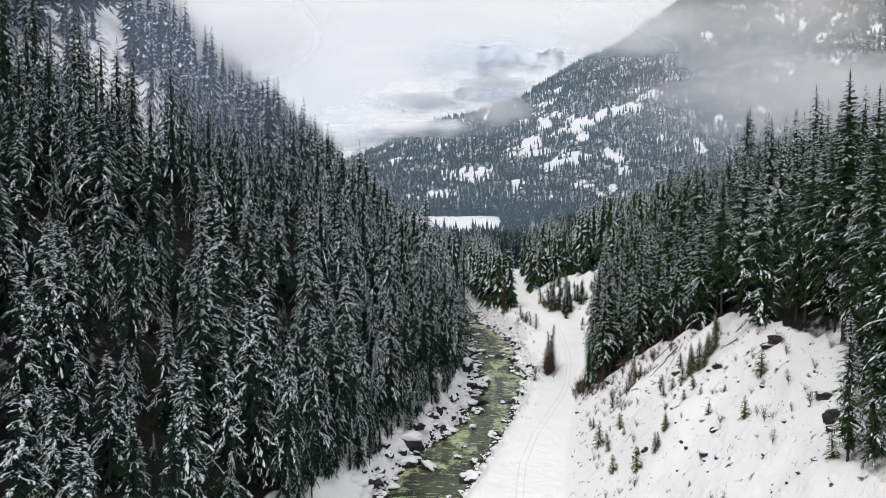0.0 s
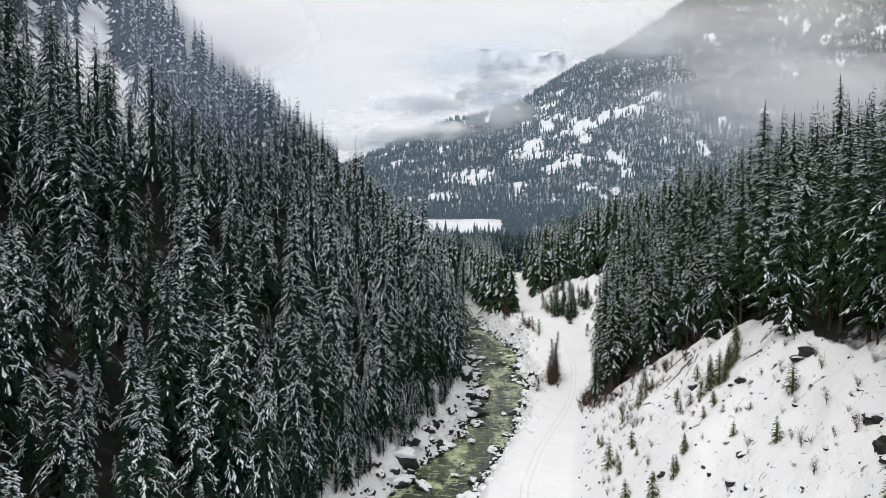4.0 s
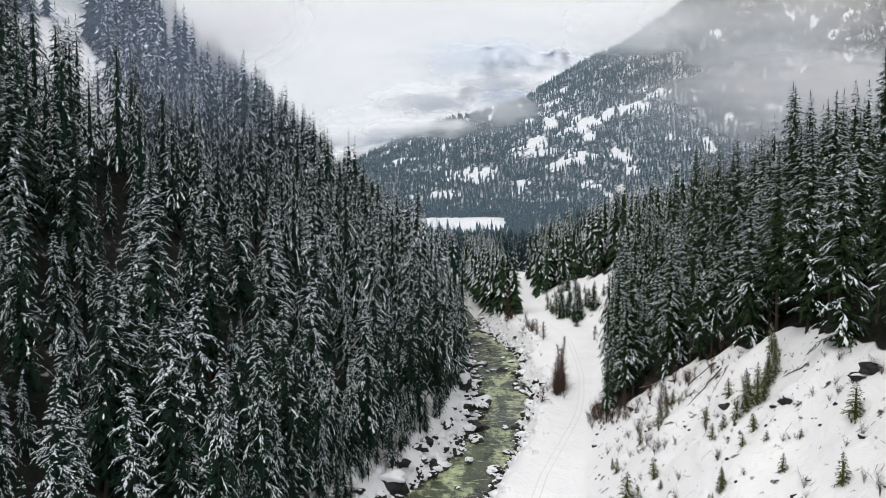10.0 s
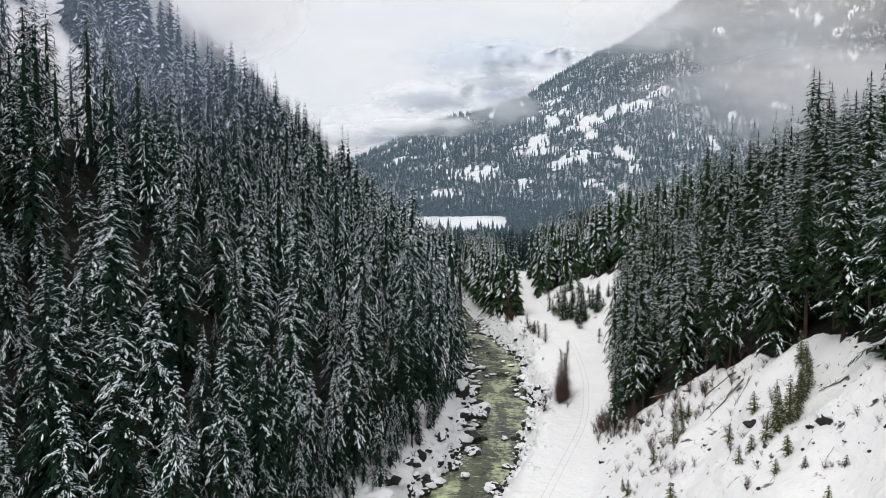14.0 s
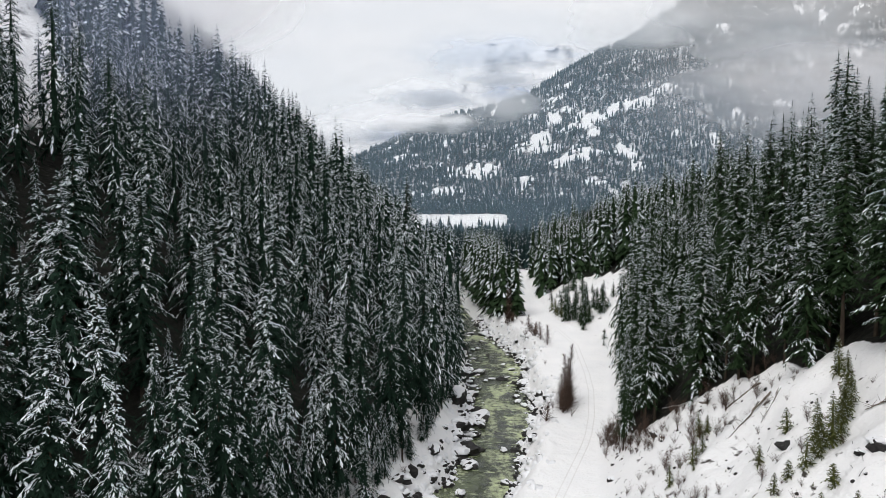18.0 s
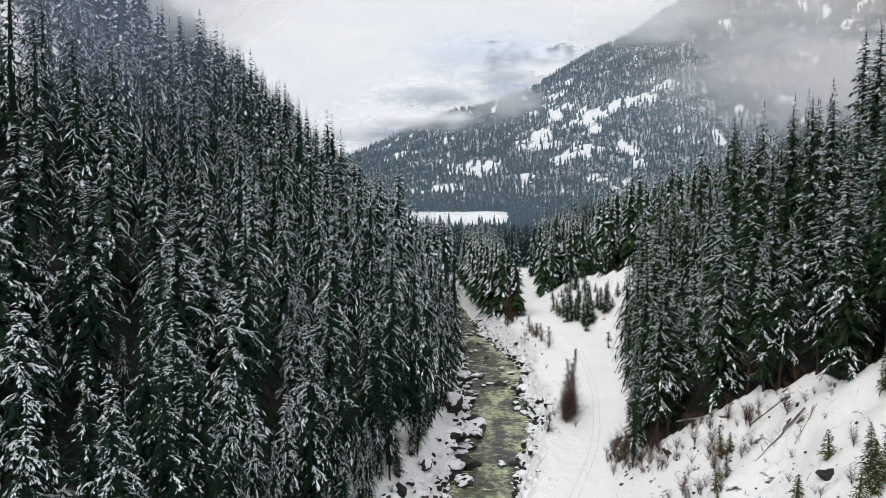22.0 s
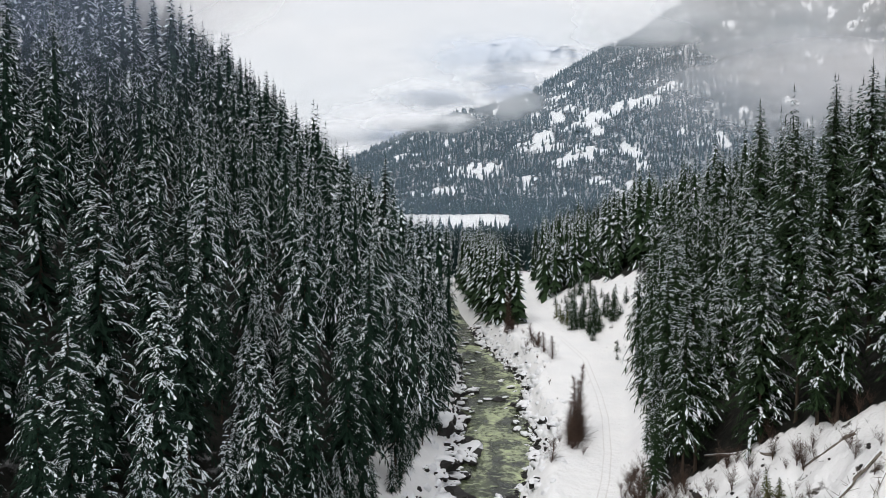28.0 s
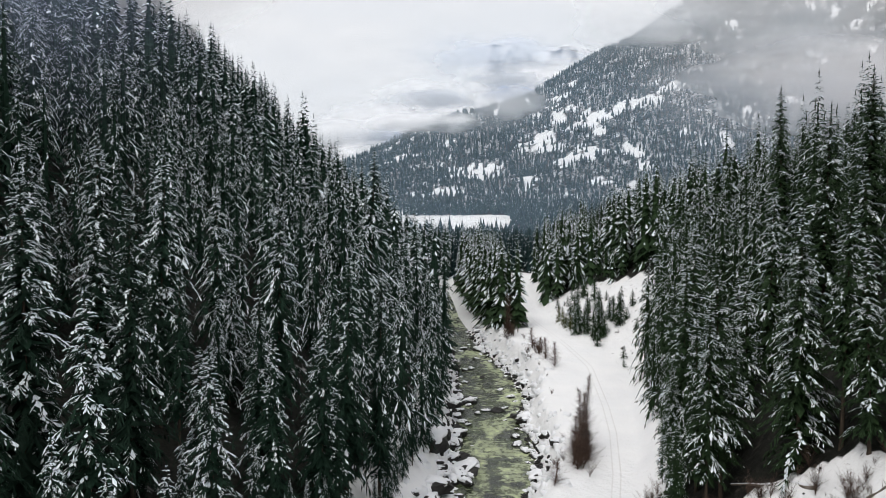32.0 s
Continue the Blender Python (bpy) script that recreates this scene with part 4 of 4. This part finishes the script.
spots = [(40.9, 133.1, 4.0), (41.9, 133.0, 4.6), (33.2, 93.5, 4.2), (33.7, 94.0, 3.4), (31.0, 91.1, 4.4), (31.6, 91.6, 3.4), (42.1, 106.2, 7.0), (43.4, 106.4, 7.4), (42.7, 107.6, 6.0), (45.5, 108.1, 6.4), (44.5, 106.9, 5.4), (48.4, 111.5, 5.6), (47.2, 110.2, 5.0),
         (49.6, 114.0, 6.0), (52.0, 119.6, 6.4), (46.4, 109.6, 6.2), (41.4, 105.2, 4.6), (37.2, 124.5, 3.8), (38.4, 125.6, 4.2), (29.1, 123.0, 3.0)]
saplings(44, [(x, y, h / 5.8) for x, y, h in spots], YOUNG, "young firs on the clearing", SAPLINGS[3:])
spots = []
while len(spots) < 46:
    y = r.uniform(60, 148)
    x = float(slope_foot(y)) + r.uniform(2, 32)
    if openness(x, y) < 0.5:
        spots.append((x, y, r.uniform(0.15, 0.4)))
saplings(52, spots, YOUNG, "young firs on the clearing", SAPLINGS)
spots = [(45.7, 296.2, 1.0), (46.4, 290.0, 1.1), (46.0, 284.0, 0.9), (46.6, 279.0, 1.0)]
saplings(53, spots, "bushy yellow-green fir on the snowy embankment", "young firs on the embankment", SAPLINGS[3:])
spots = [(47.0, 274.0, 1.2), (48.2, 272.0, 1.0), (48.6, 276.5, 1.3), (50.0, 270.0, 1.0), (51.8, 263.5, 1.2), (52.6, 265.0, 1.3), (53.2, 262.8, 1.1), (57.9, 263.5, 1.4), (58.6, 265.5, 1.2), (56.8, 266.5, 1.0), (49.4, 281.0, 1.4), (47.6, 286.0, 1.3), (51.0, 276.0, 1.2), (54.0, 272.0, 1.2)]
saplings(54, spots, "bushy dark young fir on the snowy embankment beside the track", "young firs on the embankment", SAPLINGS_DARK[3:])
spots = [(54.5, 246.0, 1.2), (52.5, 237.3, 1.1)]
for k in range(6):
    spots.append((r.uniform(47.5, 56.0), r.uniform(264, 292), r.uniform(0.6, 1.1)))
for k in range(22):
    y = r.uniform(258, 318)
    spots.append((float(slope_foot(y)) + r.uniform(1.5, 17), y, r.uniform(0.75, 1.6)))
for k in range(12):
    c = ((50.5, 262), (53, 270), (58, 272), (49, 280))[k % 4]
    spots.append((c[0] + r.gauss(0, 1.6), c[1] + r.gauss(0, 2.4), r.uniform(0.8, 1.6)))
saplings(46, spots, "bushy young fir on the snowy embankment beside the track", "young firs on the embankment", SAPLINGS_DARK)


def brush_mesh(rng, height, stems, splay, mat, fine=15):
    p = Pile()
    for k in range(stems):
        a, out = rng.uniform(0, 6.28), rng.uniform(0.1, 1.0) * splay
        h = height * rng.uniform(0.55, 1.05)
        f = np.linspace(0, 1, 5)
        pts = np.stack([np.cos(a) * out * f ** 1.4 * h + rng.normal(0, 0.03 * h, 5) * f, np.sin(a) * out * f ** 1.4 * h + rng.normal(0, 0.03 * h, 5) * f, h * f - 0.15], -1)
        p.tube(pts, 0.0035 * h * np.array([1.3, 1, 0.7, 0.45, 0.15]) + 0.003, 3)
        for j in range(fine):
            s = rng.uniform(0.2, 0.92)
            b = np.array([np.interp(s, f, pts[:, c]) for c in range(3)])
            b2 = rng.uniform(0, 6.28)
            ln = h * rng.uniform(0.16, 0.4) * (1.2 - s)
            e = b + np.array([np.cos(b2) * ln * 0.9, np.sin(b2) * ln * 0.9, ln * 0.8])
            p.tube(np.array([b, (b + e) / 2 + rng.normal(0, 0.04 * ln, 3), e]), np.array([0.002 * h, 0.0015 * h, 0.001 * h]) + 0.003, 3)
    return p.mesh("branches", mat)


BRUSH = [brush_mesh(rng, h, n, sp, TWIGS) for h, n, sp in ((2.2, 11, 0.6), (1.6, 10, 0.8), (3.2, 11, 0.4), (2.6, 9, 0.65))]


def brushes(seed, places, label, group):
    r = random.Random(seed)
    for x, y, s in places:
        t = tagged(new("bare_shrub", BRUSH[r.randrange(len(BRUSH))]), label, "shrub", group)
        t.matrix_world = Matrix.LocRotScale((x, y, float(land(x, y))), Euler((0, 0, r.uniform(0, 6.28))), (s, s, s))


spots = []
while len(spots) < 135:
    y = r.uniform(128, 164)
    x = float(slope_foot(y)) + min(max(float(clearing_edge(y)), 3.0), 22) * r.uniform(0.35, 1.15) + r.uniform(-1, 1)
    spots.append((x, y, r.uniform(0.6, 1.35)))
while len(spots) < 250:
    y = r.uniform(70, 140)
    x = float(slope_foot(y)) + r.uniform(4, 36)
    if openness(x, y) < 0.5:
        spots.append((x, y, r.uniform(0.4, 0.9)))
brushes(47, spots, "leafless brown shrub poking out of the snow", "bare brush at the wood's edge")
spots = [(r.gauss(32.5, 1.6), r.gauss(256, 5), r.uniform(0.9, 1.5)) for k in range(16)]
spots += [(r.gauss(27.5, 1.8), r.gauss(279, 3), r.uniform(0.9, 1.6)) for k in range(14)]
spots += [(r.gauss(30.6, 0.9), r.gauss(181, 2.4), r.uniform(1.0, 1.7)) for k in range(12)]
spots += [(float(river_right(y)) + r.uniform(3, 7), y, r.uniform(0.4, 0.8)) for y in (172, 178, 183, 192, 205, 214, 228, 240)]
spots += [(float(river_left(y)) - r.uniform(4, 7), y, r.uniform(0.6, 1.1)) for y in (118, 126, 133, 140, 149, 158, 166, 175, 188, 200, 214, 226, 240)]
brushes(48, spots, "leafless brown shrub on the snowy river bank", "bare shrubs along the river")


def slender_tree(x, y, height, seed):
    """A thin leafless tree with short upright twigs all along its stem."""
    g = np.random.default_rng(seed)
    t = thing("bare_tree", "slender leafless brown tree between the river and the track", "tree", "bare trees beside the track")
    p = Pile()
    f = np.linspace(0, 1, 8)
    bend = np.stack([g.normal(0, 0.12, 8).cumsum() * f, g.normal(0, 0.12, 8).cumsum() * f, f * height - 0.2], -1)
    p.tube(bend, 0.10 * (1 - f) ** 0.8 + 0.012, 6)
    part("trunk", p.mesh("trunk", TWIGS, False), t)
    p = Pile()
    for k in range(int(height * 46)):
        s = g.uniform(0.03, 0.97)
        b = np.array([np.interp(s, f, bend[:, c]) for c in range(3)])
        a, ln = g.uniform(0, 6.28), g.choice([0.7, 1.1, 1.7, 2.5]) * (1.12 - s) * g.uniform(0.8, 1.6) + 0.2
        e = b + np.array([np.cos(a) * ln * 0.8, np.sin(a) * ln * 0.8, ln * g.uniform(-0.1, 0.9)])
        p.tube(np.array([b, (b + e) / 2 + g.normal(0, 0.10, 3), e]), np.array([0.026, 0.016, 0.008]), 3)
    part("crown", p.mesh("crown", TWIGS), t, "fine bare twigs")
    t.matrix_world = pose(x, y, float(land(x, y)), 0, 0, 0)


for k, (x, y, h) in enumerate(((29.6, 178.4, 6.0), (30.4, 180.0, 9.5), (30.9, 181.5, 12.5), (32.0, 184.0, 14.0), (31.3, 183.2, 8.0), (30.1, 181.6, 7.5), (32.6, 186.0, 10.5), (31.6, 185.4, 5.5), (29.3, 180.2, 4.0), (31.8, 182.0, 5.0),
                               (26.1, 272.3, 15.0), (26.8, 273.5, 13.0), (31.8, 255.5, 6.0), (33.9, 244.3, 6.0), (35.2, 237.3, 6.5), (33.0, 249.0, 5.0), (25.3, 173.1, 4.0))):
    slender_tree(x, y, h, 60 + k)


def fallen_trunk(a, b, radius, seed):
    g = np.random.default_rng(seed)
    t = thing("fallen_log", "fallen weathered tree trunk lying on the snowy slope", "log", "fallen trunks on the clearing")
    f = np.linspace(0, 1, 9)
    x, y = a[0] + (b[0] - a[0]) * f, a[1] + (b[1] - a[1]) * f
    z = land(x, y)
    z = 0.35 * z + 0.65 * (z[0] + (z[-1] - z[0]) * f) + radius * 0.7
    p = Pile()
    p.tube(np.stack([x + g.normal(0, 0.06, 9), y, z], -1), radius * (1.15 - 0.75 * f), 8)
    part("trunk", p.mesh("trunk", LOGWOOD, False), t)
    w = Pile()
    n0 = 9
    top = np.stack([x, y, z + radius * (1.15 - 0.75 * f) * 0.95], -1)
    w.tube(top, radius * (1.0 - 0.6 * f) * 0.85 * g.uniform(0.7, 1.1, n0), 6)
    part("snow_cap", w.mesh("snow_cap", SNOW_CAP, False), t, "ridge of snow along the trunk")
    s = Pile()
    for k in range(16):
        q = g.uniform(0.2, 0.95)
        c = np.array([np.interp(q, f, x), np.interp(q, f, y), np.interp(q, f, z)])
        e = c + g.normal(0, 0.55, 3) + [0, 0, 0.25]
        s.tube(np.array([c, (c + e) / 2, e]), np.array([0.035, 0.024, 0.010]), 4)
    part("branch_stubs", s.mesh("branch_stubs", LOGWOOD), t)["kind"] = "stuff"


fallen_trunk((47.0, 125.7), (41.5, 125.4), 0.17, 2)
fallen_trunk((49.0, 132.6), (45.2, 134.8), 0.18, 3)
fallen_trunk((44.9, 139.8), (41.7, 151.3), 0.22, 1)
fallen_trunk((49.4, 105.6), (47.6, 107.8), 0.10, 4)
fallen_trunk((47.6, 124.4), (44.4, 122.8), 0.12, 5)
